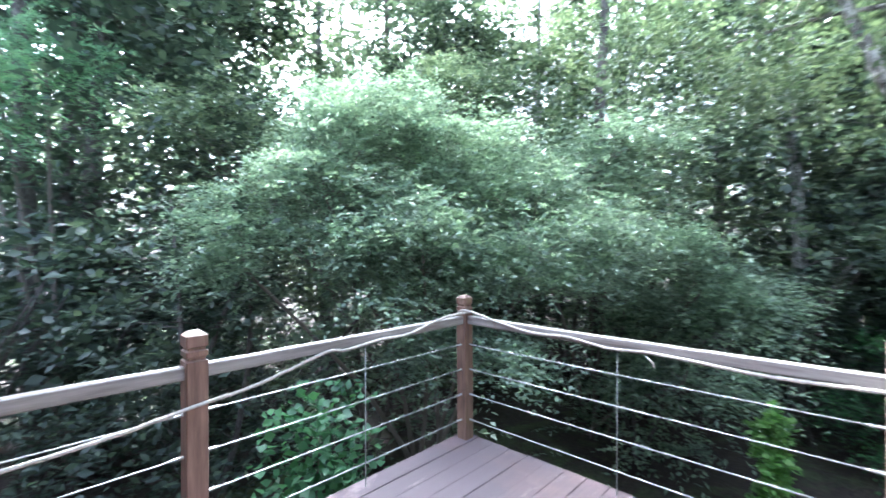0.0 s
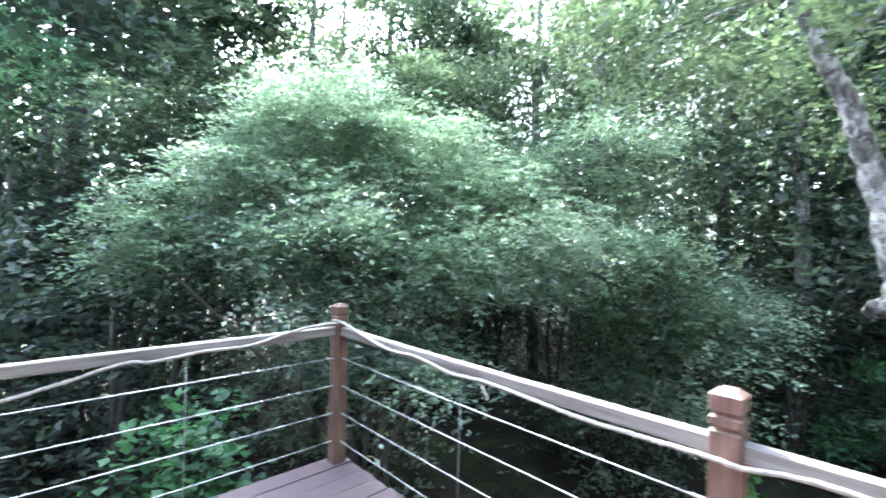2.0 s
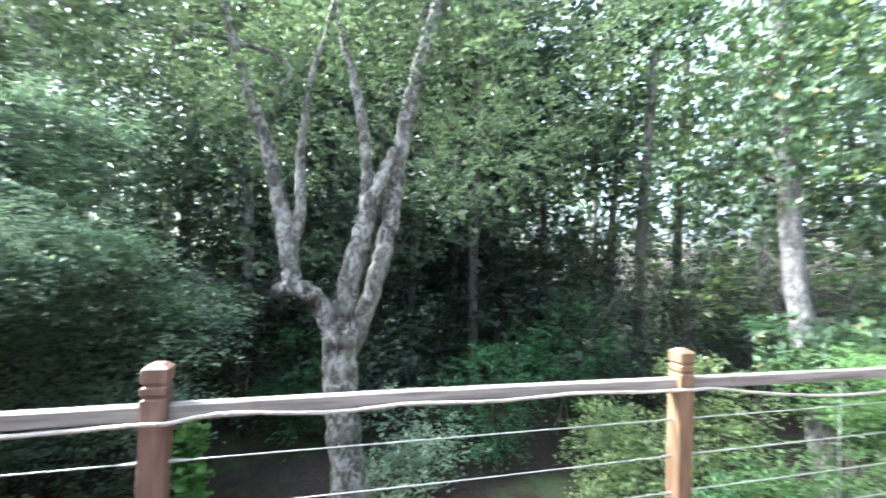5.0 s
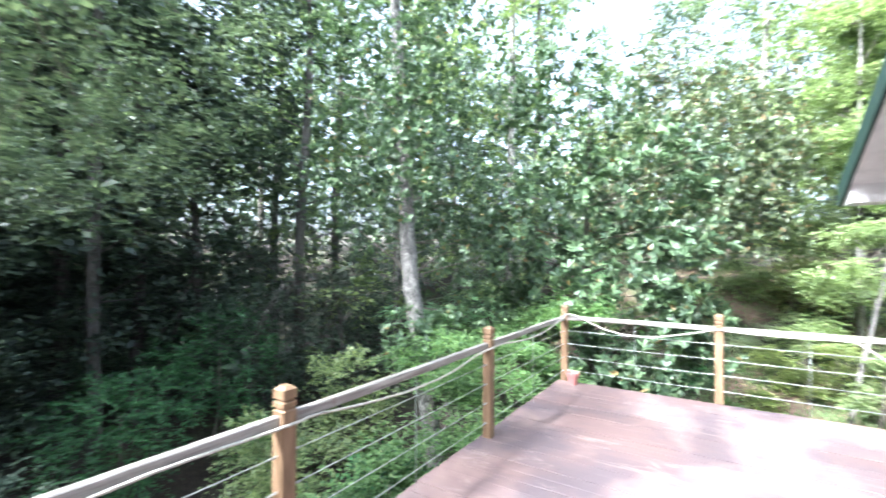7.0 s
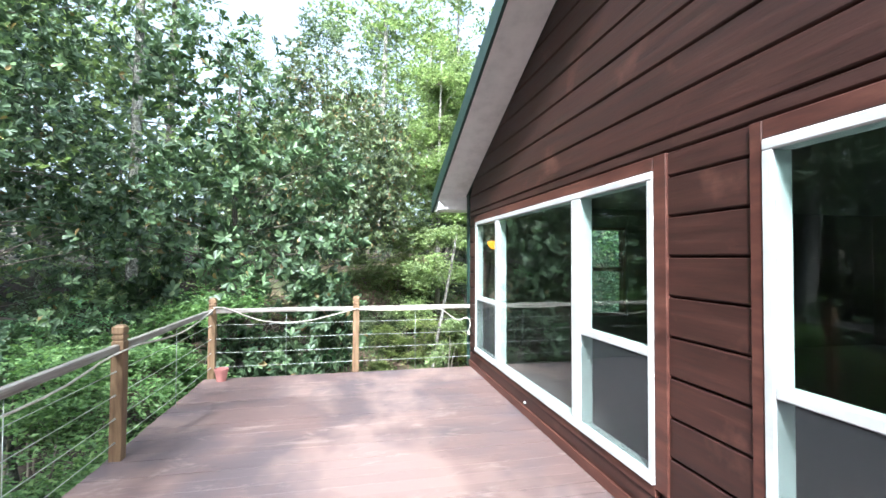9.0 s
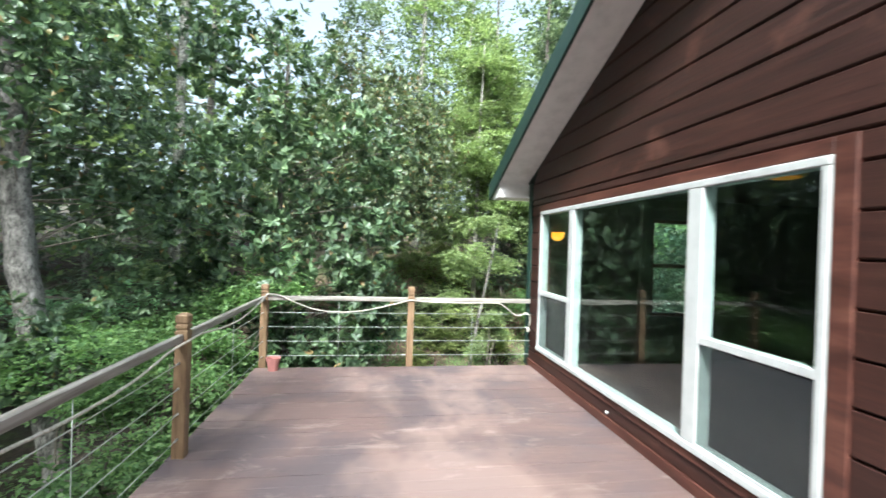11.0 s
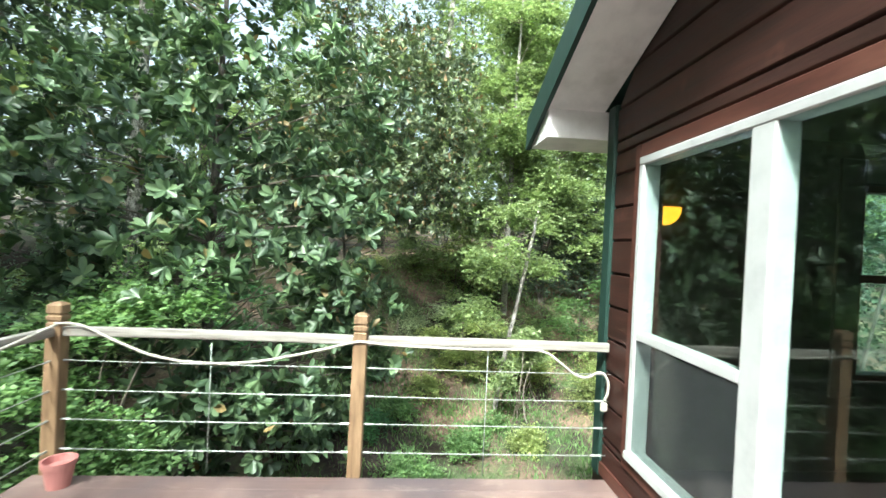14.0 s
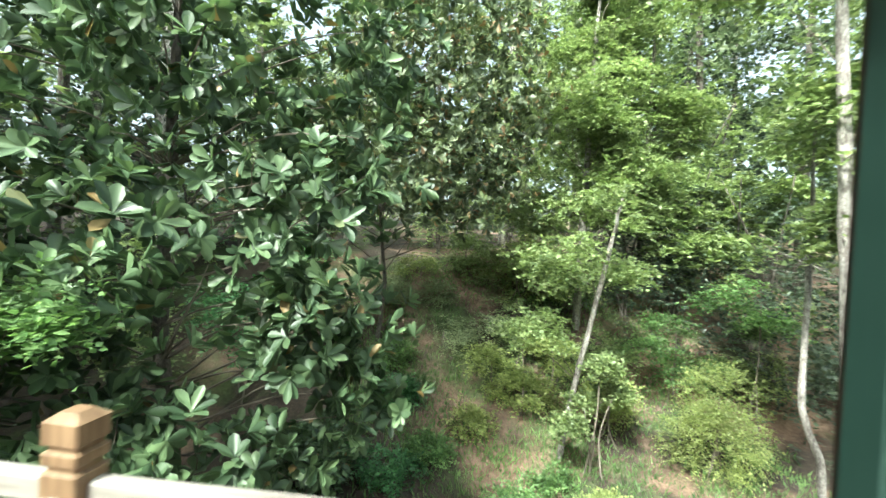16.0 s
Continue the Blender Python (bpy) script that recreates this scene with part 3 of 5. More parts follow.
def window_trim(y0, y1, z0, z1):
    """Stained boards round a window."""
    t = 0.11
    for i, (a, b) in enumerate((((3.56, y0 - t, z0 - 0.02), (3.60, y0 - 0.002, z1 + 0.085)), ((3.56, y0, z1 + 0.002), (3.60, y1, z1 + 0.085)),
                                ((3.56, y1 + 0.002, z0 - 0.02), (3.60, y1 + 0.065, z1 + 0.085)), ((3.563, y0, z0 - 0.075), (3.60, y1 + 0.06, z0 - 0.002)))):
        tagged(part("window_trim", slab(a, b, 0.004), M["trim"]), "red-brown stained wood board round a window", "trim", "", "structure")


for o in OPENINGS:
    window_trim(*o)


def sconce():
    s = holder("wall_sconce", (3.972, 9.50, 1.872), "amber glass half-bowl wall sconce, lit, inside the window", "wall lamp")
    bm = bmesh.new()
    rings = []
    for i in range(7):
        a = i / 6 * math.pi / 2
        r = 0.1 * math.cos(a) + 0.004
        rings.append([bm.verts.new((r * math.cos(k / 14 * math.pi + math.pi), r * math.sin(k / 14 * math.pi + math.pi), -0.122 * math.sin(a))) for k in range(15)])
    for r0, r1 in zip(rings, rings[1:]):
        for k in range(14):
            bm.faces.new((r0[k], r0[k + 1], r1[k + 1], r1[k]))
    part("shade", bm, M["amber"], s, "glowing amber glass bowl", True)
    part("wall_plate", slab((-0.05, -0.012, -0.12), (0.05, 0.0, 0.03), 0.004), M["trim"], s)


sconce()


def ceiling_lamp():
    """Flush brass ceiling lamp, lit dimly, with a glass dish under a ribbed rim."""
    lamp = holder("ceiling_lamp", (5.25, 7.16, 2.42), "flush brass ceiling lamp with dim amber glass", "ceiling lamp")

    def lathe(prof):
        bm = bmesh.new()
        rings = [[bm.verts.new((r * math.cos(k * math.tau / 24), r * math.sin(k * math.tau / 24), z)) for k in range(24)] for z, r in prof]
        for r0, r1 in zip(rings, rings[1:]):
            for k in range(24):
                bm.faces.new((r0[k], r0[(k + 1) % 24], r1[(k + 1) % 24], r1[k]))
        bm.faces.new(list(reversed(rings[0])))
        bm.faces.new(rings[-1])
        return bm
    part("rim", lathe([(-0.001, 0.15), (-0.014, 0.165), (-0.022, 0.156), (-0.03, 0.162), (-0.038, 0.145)]), M["brass"], lamp, "ribbed brass rim", True)
    part("dish", lathe([(-0.034, 0.14), (-0.048, 0.11), (-0.056, 0.06), (-0.059, 0.02)]), M["dim_glass"], lamp, "dim amber glass dish", True)


ceiling_lamp()

# ---- deck rails ----
POSTS = [(0.0, 0.0, "post_red"), (1.85, 0.0, "post_red"), (0.0, 2.27, "post_red"), (0.0, 4.64, "post_tan"), (0.0, 7.00, "post_tan"), (0.0, 9.40, "post_tan"), (1.88, 9.40, "post_tan")]
CABLE_Z = (0.705, 0.52, 0.335, 0.147)


def post_mesh(mat):
    bm = bmesh.new()
    prof = [(0.0, .0445), (0.938, .0445), (0.944, .036), (0.954, .036), (0.960, .0445), (0.982, .0445), (0.988, .036), (0.997, .036), (1.003, .0445), (1.05, .0445), (1.068, .022)]
    rings = []
    for z, h in prof:
        c = 0.005
        ring = [(h, -h + c), (h, h - c), (h - c, h), (-h + c, h), (-h, h - c), (-h, -h + c), (-h + c, -h), (h - c, -h)]
        rings.append([bm.verts.new((x, y, z)) for x, y in ring])
    for r0, r1 in zip(rings, rings[1:]):
        for k in range(8):
            bm.faces.new((r0[k], r0[(k + 1) % 8], r1[(k + 1) % 8], r1[k]))
    bm.faces.new(rings[-1])
    bm.faces.new(list(reversed(rings[0])))
    return to_mesh(bm, "post", mat)


post_meshes = {k: post_mesh(M[k]) for k in ("post_red", "post_tan")}
for x, y, k in POSTS:
    ob = new("railing_post", post_meshes[k])
    ob.matrix_world = pose(x, y, 0.0, random.uniform(-.5, .5), random.uniform(-.5, .5), random.uniform(-3, 3))
    tagged(ob, "red-brown stained square railing post with grooved cap" if k == "post_red" else "golden-brown square wooden railing post with grooved cap", "post", "posts of the deck railing")


def rail_section(x0, y0, x1, y1, spacer=True):
    """A length of railing: top rail, four steel cables with end fittings, and a thin spacer rod."""
    d = Vector((x1 - x0, y1 - y0, 0))
    ln = d.length
    u = d.normalized()
    e = holder("cable_railing", ((x0 + x1) / 2, (y0 + y1) / 2, 0), "weathered pale wooden handrail over four thin steel cables", "railing", "lengths of the deck railing")
    e.rotation_euler = (0, 0, math.atan2(d.y, d.x))
    rng = np.random.default_rng(int(abs(x0 * 31 + y0 * 77 + ln * 13)))
    bm = bmesh.new()
    n = max(6, int(ln / 0.12))
    a0 = -ln / 2 + 0.03
    rings = []
    bow = rng.uniform(-0.006, 0.006)
    for i in range(n + 1):
        s = a0 + (ln - 0.06) * i / n
        oz = bow * math.sin(math.pi * i / n) + rng.normal() * 0.0004
        oy = rng.normal() * 0.0004
        c = 0.006
        h = 0.022
        ring = [(-h + c, 0.858), (h - c, 0.858), (h, 0.858 + c), (h, 0.918 - c), (h - c, 0.918), (-h + c, 0.918), (-h, 0.918 - c), (-h, 0.858 + c)]
        rings.append([bm.verts.new((s, y + oy, z + oz)) for y, z in ring])
    for r0, r1 in zip(rings, rings[1:]):
        for k in range(8):
            bm.faces.new((r0[k], r1[k], r1[(k + 1) % 8], r0[(k + 1) % 8]))
    bm.faces.new(rings[0])
    bm.faces.new(list(reversed(rings[-1])))
    part("handrail", bm, M["rail"], e)
    for z in CABLE_Z:
        bm = bmesh.new()
        sag = rng.uniform(0.0, 0.006)
        pts = [Vector((-ln / 2 + ln * i / 12, 0, z - sag * math.sin(math.pi * i / 12))) for i in range(13)]
        tube(bm, pts, [0.0032] * 13, 6)
        c = part("cable", bm, M["cable"], e, "", True)
        for s in (-1, 1):
            fb = bmesh.new()
            tube(fb, [Vector((s * (ln / 2 - 0.045), 0, z)), Vector((s * (ln / 2 - 0.06), 0, z)), Vector((s * (ln / 2 - 0.10), 0, z)), Vector((s * (ln / 2 - 0.11), 0, z))], [0.008, 0.007, 0.006, 0.003], 6)
            part("cable_fitting", fb, M["cable"], c)
    if spacer:
        bm = bmesh.new()
        tube(bm, [Vector((0, 0.005, 0.0)), Vector((0, 0.005, 0.84))], [0.003, 0.003], 6)
        part("spacer_rod", bm, M["rod"], e, "", True)
    return e


for a, b, s in (((0, 0), (1.85, 0), True), ((1.85, 0), (3.55, 0), True), ((0, 0), (0, 2.27), True), ((0, 2.27), (0, 4.64), False), ((0, 4.64), (0, 7.0), True),
                ((0, 7.0), (0, 9.40), True), ((0, 9.40), (1.88, 9.40), True), ((1.88, 9.40), (3.585, 9.40), True)):
    rail_section(*a, *b, s)


def rope(name, pts, label, r=0.0085):
    rng = np.random.default_rng(5)
    line = smooth_line([(x, y, z + 0.018) for x, y, z in pts], 10, 0.0012, rng)
    bm = bmesh.new()
    tube(bm, line, [r] * len(line), 7)
    return tagged(part(name, bm, M["rope"], None, "", True), label, "rope")


ROPE = "off-white light cord wound along the deck handrail"
rope("cord", [(0.0, 0.055, 0.93), (0.2, 0.035, 0.925), (0.38, 0.035, 0.90), (0.6, 0.04, 0.855), (0.85, 0.045, 0.855), (1.08, 0.04, 0.835), (1.2, 0.035, 0.845), (1.45, 0.045, 0.79), (1.65, 0.06, 0.755),
              (1.85, 0.062, 0.735), (2.2, 0.06, 0.69), (2.6, 0.06, 0.68), (3.1, 0.05, 0.76), (3.5, 0.035, 0.88)], ROPE)
rope("cord", [(0.05, -0.03, 0.925), (0.055, 0.03, 0.945), (0.034, 0.12, 0.93), (0.03, 0.35, 0.885), (0.034, 0.6, 0.855), (0.03, 0.85, 0.86), (0.036, 1.1, 0.835), (0.032, 1.3, 0.845), (0.04, 1.55, 0.84),
              (0.034, 1.8, 0.825), (0.035, 2.0, 0.83), (0.058, 2.22, 0.845), (0.06, 2.32, 0.845), (0.034, 2.5, 0.86), (0.034, 2.9, 0.842), (0.036, 3.2, 0.856), (0.034, 3.6, 0.846), (0.036, 4.0, 0.858),
              (0.03, 4.4, 0.845), (0.056, 4.64, 0.85), (0.032, 4.85, 0.84), (0.04, 5.2, 0.80), (0.045, 5.7, 0.765), (0.045, 6.2, 0.77), (0.04, 6.7, 0.83), (0.056, 7.0, 0.85), (0.034, 7.3, 0.84), (0.04, 7.8, 0.80),
              (0.04, 8.3, 0.79), (0.035, 8.9, 0.84), (0.05, 9.33, 0.92)], ROPE)
rope("cord", [(0.03, 9.345, 0.925), (0.12, 9.36, 0.925), (0.22, 9.36, 0.90), (0.4, 9.355, 0.82), (0.65, 9.35, 0.735), (0.95, 9.35, 0.705), (1.25, 9.35, 0.725), (1.6, 9.35, 0.80), (1.84, 9.342, 0.865),
              (1.92, 9.342, 0.87), (2.1, 9.366, 0.85), (2.6, 9.37, 0.838), (3.0, 9.37, 0.845), (3.12, 9.365, 0.83), (3.22, 9.36, 0.765), (3.32, 9.36, 0.69), (3.40, 9.36, 0.675), (3.49, 9.36, 0.71), (3.545, 9.36, 0.66),
              (3.55, 9.36, 0.58), (3.53, 9.36, 0.52)], "off-white light cord drooping along the end handrail")


def plug():
    bm = bmesh.new()
    block(bm, (3.505, 9.345, 0.465), (3.55, 9.375, 0.525), 0.008)
    tagged(part("cord_plug", bm, M["rope"]), "white plug at the end of the light cord", "plug")
    bm = bmesh.new()
    tube(bm, smooth_line([(0.03, 1.30, 0.845), (0.05, 1.33, 0.83), (0.045, 1.345, 0.81), (0.048, 1.35, 0.79)], 4), [0.006] * 4 + [0.007, 0.008, 0.008, 0.008] + [0.006] * 4 + [0.004], 7)
    tagged(part("cord_knot", bm, M["rope"], None, "", True), "knotted end of cord hanging from the handrail", "rope")


plug()


def flower_pot():
    bm = bmesh.new()
    prof = [(0.0, 0.058), (0.125, 0.078), (0.127, 0.086), (0.16, 0.089), (0.16, 0.079), (0.12, 0.072), (0.115, 0.0)]
    rings = [[bm.verts.new((r * math.cos(k * math.tau / 20), r * math.sin(k * math.tau / 20), z)) for k in range(20)] for z, r in prof[:-1]]
    for r0, r1 in zip(rings, rings[1:]):
        for k in range(20):
            bm.faces.new((r0[k], r0[(k + 1) % 20], r1[(k + 1) % 20], r1[k]))
    bm.faces.new(list(reversed(rings[0])))
    bm.faces.new(rings[-1])
    ob = part("flower_pot", bm, M["pot"])
    ob.location = (0.165, 9.24, 0.0)
    tagged(ob, "small faded pink terracotta flower pot beside a corner post", "flower pot")


flower_pot()

# ---- trees and shrubs ----


def trunk_tube(name, parent, pts, radii, mat, seed, sides=12, n=7):
    rng = np.random.default_rng(seed)
    line = smooth_line(pts, n, 0.012, rng)
    k = len(line)
    rs = [float(np.interp(i / (k - 1), np.linspace(0, 1, len(radii)), radii)) * (1 + 0.045 * rng.normal()) for i in range(k)]
    bm = bmesh.new()
    tube(bm, line, rs, sides)
    return part(name, bm, mat, parent, "", True), line


def forked_tree():
    """The big pale-barked tree that forks beside the rail."""
    t = holder("tree", (-2.05, 3.1, ground_z(-2.05, 3.1) - 0.1), "large forked tree with pale lichen-spotted bark", "tree")
    ox = t.location.copy()

    def rel(pts):
        return [Vector(p) - ox for p in pts]
    b = M["bark_pale"]
    trunk_tube("trunk", t, rel([(-2.05, 3.27, -2.5), (-2.02, 3.22, -1.3), (-2.0, 3.17, -0.6), (-2.0, 3.08, 0.15), (-2.0, 3.04, 0.53), (-2.0, 3.04, 0.85), (-2.0, 3.05, 1.02)]), [0.19, 0.165, 0.152, 0.14, 0.15, 0.145, 0.07], b, 1, 18)
    for k, (pts, radii) in enumerate((
            ([(-2.0, 3.0, 0.70), (-2.0, 2.93, 0.92), (-1.99, 2.80, 1.14), (-1.98, 2.66, 1.22), (-1.96, 2.57, 1.22), (-1.95, 2.50, 1.175)], [0.06, 0.085, 0.075, 0.072, 0.06, 0.045]),
            ([(-1.98, 2.64, 1.17), (-2.0, 2.60, 1.45), (-2.02, 2.54, 1.75), (-2.03, 2.475, 2.0), (-2.05, 2.38, 2.38), (-2.06, 2.28, 2.66), (-2.08, 2.18, 2.94), (-2.2, 1.95, 3.7), (-2.5, 1.6, 5.2)], [0.078, 0.075, 0.068, 0.062, 0.057, 0.052, 0.046, 0.036, 0.012]),
            ([(-2.05, 2.60, 1.42), (-2.08, 2.66, 1.90), (-2.1, 2.645, 2.24), (-2.12, 2.66, 2.63), (-2.14, 2.72, 3.11), (-2.2, 2.86, 3.7), (-2.3, 3.0, 5.0)], [0.05, 0.045, 0.040, 0.034, 0.028, 0.022, 0.008]),
            ([(-1.95, 3.01, 0.80), (-1.94, 3.045, 1.05), (-1.93, 3.12, 1.44), (-1.93, 3.22, 1.86), (-1.94, 3.33, 2.18), (-1.96, 3.44, 2.46)], [0.05, 0.092, 0.092, 0.076, 0.055, 0.035]),
            ([(-1.97, 3.20, 1.80), (-2.02, 3.215, 2.15), (-2.06, 3.19, 2.45), (-2.1, 3.15, 2.72), (-2.15, 3.05, 3.13), (-2.2, 2.93, 3.6), (-2.3, 2.8, 4.8)], [0.06, 0.055, 0.05, 0.045, 0.04, 0.034, 0.01]),
            ([(-2.02, 3.10, 0.55), (-2.03, 3.17, 0.80), (-2.03, 3.34, 1.35), (-2.03, 3.43, 1.83), (-2.03, 3.49, 2.37), (-2.02, 3.57, 2.92), (-2.0, 3.68, 3.4), (-1.98, 3.95, 4.6), (-1.9, 4.3, 6.6)], [0.045, 0.082, 0.082, 0.078, 0.072, 0.070, 0.066, 0.05, 0.012]),
            ([(-2.06, 2.40, 2.85), (-2.1, 2.55, 3.05), (-2.15, 2.30, 3.22), (-2.2, 1.6, 3.3), (-2.3, 0.9, 3.2)], [0.02, 0.022, 0.02, 0.015, 0.006]))):
        trunk_tube("limb", t, rel(pts), radii, b, 2 + k, 12)
    rng = np.random.default_rng(11)
    p, o = crown_points(rng, [(-2.6, 1.2, 3.5, 1.4, 1.2, 0.8, 150), (-2.6, 3.0, 4.3, 1.5, 1.6, 1.0, 170), (-2.2, 4.7, 3.8, 1.4, 1.4, 1.0, 160), (-4.2, 2.6, 3.6, 1.4, 1.9, 1.1, 190), (-2.2, 3.2, 6.0, 1.8, 2.2, 1.1, 120), (-4.0, 5.0, 3.0, 1.3, 1.2, 0.9, 110), (-1.6, 2.5, 3.1, 0.9, 1.2, 0.5, 38), (-1.5, 3.9, 3.2, 0.8, 0.9, 0.5, 28)], 0.38, 1.15, 1.25)
    bm = bmesh.new()
    limbs_to(bm, rng, [(-2.3, 1.95, 4.0), (-2.2, 2.65, 4.2), (-2.3, 2.85, 4.4), (-1.95, 3.7, 4.0), (-1.9, 3.9, 5.3)], p[::16], 0.018)
    for v in bm.verts:
        v.co -= ox
    part("limb_work", bm, M["twig"], t)
    a = sprays(rng, p, o, 4, 9, 0.40, 0.072, 0.042, 0.25, 0.5)
    part("crown", leaf_mesh("crown", a[0] - np.array(ox), *a[1:], M["birch"]), None, t)


def slim_tree():
    """A slender white trunk with a crown of dark glossy leaves from low down."""
    t = holder("tree", (-2.2, 9.5, ground_z(-2.2, 9.5) - 0.1), "slender white-barked tree with dark glossy leaves", "tree")
    ox = t.location.copy()
    pts = [(-2.2, 9.5, -2.6), (-2.38, 9.5, -1.3), (-2.64, 9.5, 0.2), (-2.84, 9.5, 1.4), (-2.98, 9.5, 3.0), (-3.14, 9.5, 5.2), (-3.2, 9.4, 7.5), (-3.3, 9.4, 9.5)]
    _, line = trunk_tube("trunk", t, [Vector(p) - ox for p in pts], [0.18, 0.16, 0.155, 0.15, 0.14, 0.115, 0.07, 0.015], M["bark_mottled"], 21)
    rng = np.random.default_rng(22)
    p, o = crown_points(rng, [(-3.4, 9.7, 3.4, 1.9, 1.5, 1.5, 270), (-3.5, 9.9, 5.4, 2.3, 1.8, 1.7, 280), (-3.4, 10.2, 7.6, 1.9, 1.7, 1.7, 170), (-2.1, 10.5, 2.5, 1.2, 1.0, 1.2, 150), (-2.5, 10.3, 0.7, 1.0, 0.9, 0.8, 80), (-2.5, 8.9, 4.0, 0.9, 0.6, 1.5, 60), (-2.4, 9.0, 0.4, 0.6, 0.4, 0.5, 30)], 0.30, 0.9, 1.5)
    bm = bmesh.new()
    limbs_to(bm, rng, [tuple(q + ox) for q in line[18:42:3]], p[::16], 0.018, 4, 0.02)
    for v in bm.verts:
        v.co -= ox
    part("limb_work", bm, M["twig"], t)
    a = whorls(rng, np.repeat(p, 2, 0) + rng.normal(size=(len(p) * 2, 3)) * 0.2, np.repeat(o, 2, 0), 8, 0.115, 0.055)
    part("crown", leaf_mesh("crown", a[0] - np.array(ox), *a[1:], M["magnolia"], True), None, t)


def magnolia(name, base, blobs, seed, mat, per, leaf, label, rep=2, girth=1.0):
    t = holder("tree", (base[0], base[1], ground_z(base[0], base[1]) - 0.1), label, "tree")
    ox = t.location.copy()
    top = max(b[2] for b in blobs)
    _, line = trunk_tube("trunk", t, [Vector((0, 0, 0)), Vector((0.1, 0.05, 1.5)), Vector((-0.1, 0.1, 3.5)), Vector((0.05, 0, top - ox.z))], [0.12 * girth, 0.10 * girth, 0.07 * girth, 0.02], M["bark_dark"], seed)
    rng = np.random.default_rng(seed)
    p, o = crown_points(rng, blobs, 0.28, 0.8, 1.6)
    bm = bmesh.new()
    limbs_to(bm, rng, [tuple(q + ox) for q in line[7:]], p[::14], 0.018, 4, 0.05)
    for v in bm.verts:
        v.co -= ox
    part("limb_work", bm, M["twig"], t)
    a = whorls(rng, np.repeat(p, rep, 0) + rng.normal(size=(len(p) * rep, 3)) * 0.22, np.repeat(o, rep, 0), per, leaf, leaf * 0.46)
    part("crown", leaf_mesh("crown", a[0] - np.array(ox), *a[1:], M[mat], True), None, t)


def leafy(name, base, blobs, seed, mat, label, category="shrub", twigs=4, leaves=10, twig_len=0.4, leaf=0.045, wid=0.02, gaps=0.4, bark="twig", stem_r=0.04, freq=0.9, droop=0.3, trunk=None, radii=None, stems=4, flat=0.5, more=1.7, layered=False):
    """A shrub or small tree: stems, boughs and a crown of leaves on twigs."""
    t = holder(name, (base[0], base[1], ground_z(base[0], base[1]) - 0.1), label, category)
    ox = t.location.copy()
    rng = np.random.default_rng(seed)
    p, o = layer_points(rng, blobs, more * 0.8) if layered else crown_points(rng, blobs, gaps - 0.10, freq, more)
    if trunk:
        _, line = trunk_tube("trunk", t, [Vector(q) - ox for q in trunk], radii, M[bark], seed, 10)
        starts = [tuple(q + ox) for q in line[len(line) // 3::2]]
    else:
        starts = []
        for i in range(stems):
            b = blobs[i % len(blobs)]
            _, line = trunk_tube("stem", t, [Vector((rng.uniform(-.3, .3), rng.uniform(-.3, .3), 0)), Vector(((b[0] - ox.x) * 0.35, (b[1] - ox.y) * 0.35, (b[2] - ox.z) * 0.5)), Vector((b[0], b[1], b[2])) - ox], [stem_r, stem_r * 0.7, stem_r * 0.35], M[bark], seed + i, 7, 5)
            starts += [tuple(q + ox) for q in line[3:]]
    bm = bmesh.new()
    limbs_to(bm, rng, starts, p[::14], stem_r * 0.3, 4, 0.06)
    for v in bm.verts:
        v.co -= ox
    part("limb_work", bm, M["twig"], t)
    a = sprays(rng, p, o, twigs, leaves, twig_len, leaf * 1.12, wid * 1.45, droop, 0.18 if layered else flat, 0.05 if layered else 0.2)
    part("crown", leaf_mesh("crown", a[0] - np.array(ox), *a[1:], M[mat]), None, t)
    return t


forked_tree()
slim_tree()

# the small-leaved shrubs round the first corner
leafy("shrub", (-2.0, -2.4), [(-1.25, -1.75, 1.35, 1.15, 0.95, 0.75, 330), (-2.6, -0.9, 1.25, 1.1, 0.9, 0.75, 300), (-0.5, -2.7, 2.0, 1.3, 0.9, 0.85, 320), (-2.5, -2.5, 2.9, 1.6, 1.3, 0.8, 320),
                              (0.5, -2.8, 1.2, 0.5, 0.5, 0.35, 60), (-1.2, -1.0, 0.3, 0.8, 0.6, 0.45, 120), (-3.4, -1.8, 2.1, 1.1, 1.1, 0.8, 220), (-1.2, -3.0, 3.2, 1.2, 0.9, 0.6, 180)],
      31, "privet", "wide feathery shrub with small pale-green leaves", twigs=5, leaves=10, twig_len=0.5, leaf=0.068, wid=0.027, gaps=0.55, stem_r=0.045, stems=6, more=1.15, layered=True)
leafy("shrub", (-6.2, -1.8), [(-5.2, -1.0, 1.4, 1.6, 1.4, 1.1, 300), (-6.8, -2.2, 3.1, 2.2, 1.9, 1.1, 380), (-5.0, -3.2, 2.6, 1.7, 1.4, 1.1, 280), (-6.0, 0.2, 0.6, 1.4, 1.2, 0.9, 220), (-4.6, 0.3, -0.6, 0.9, 0.8, 0.6, 90)],
      32, "privet", "tall feathery shrub with small grey-green leaves", twigs=5, leaves=10, twig_len=0.6, leaf=0.082, wid=0.034, gaps=0.50, stem_r=0.05, stems=5, more=1.15, layered=True)
leafy("shrub", (-3.6, -5.0), [(-3.2, -5.0, 3.6, 1.9, 1.6, 1.3, 260), (-0.6, -5.2, 2.4, 1.8, 1.4, 1.4, 230), (-5.4, -5.0, 4.6, 1.9, 1.6, 1.4, 240)],
      33, "forest_light", "tall light-green shrub behind the corner", twigs=5, leaves=9, twig_len=0.6, leaf=0.075, wid=0.035, gaps=0.42, stem_r=0.06, layered=True)
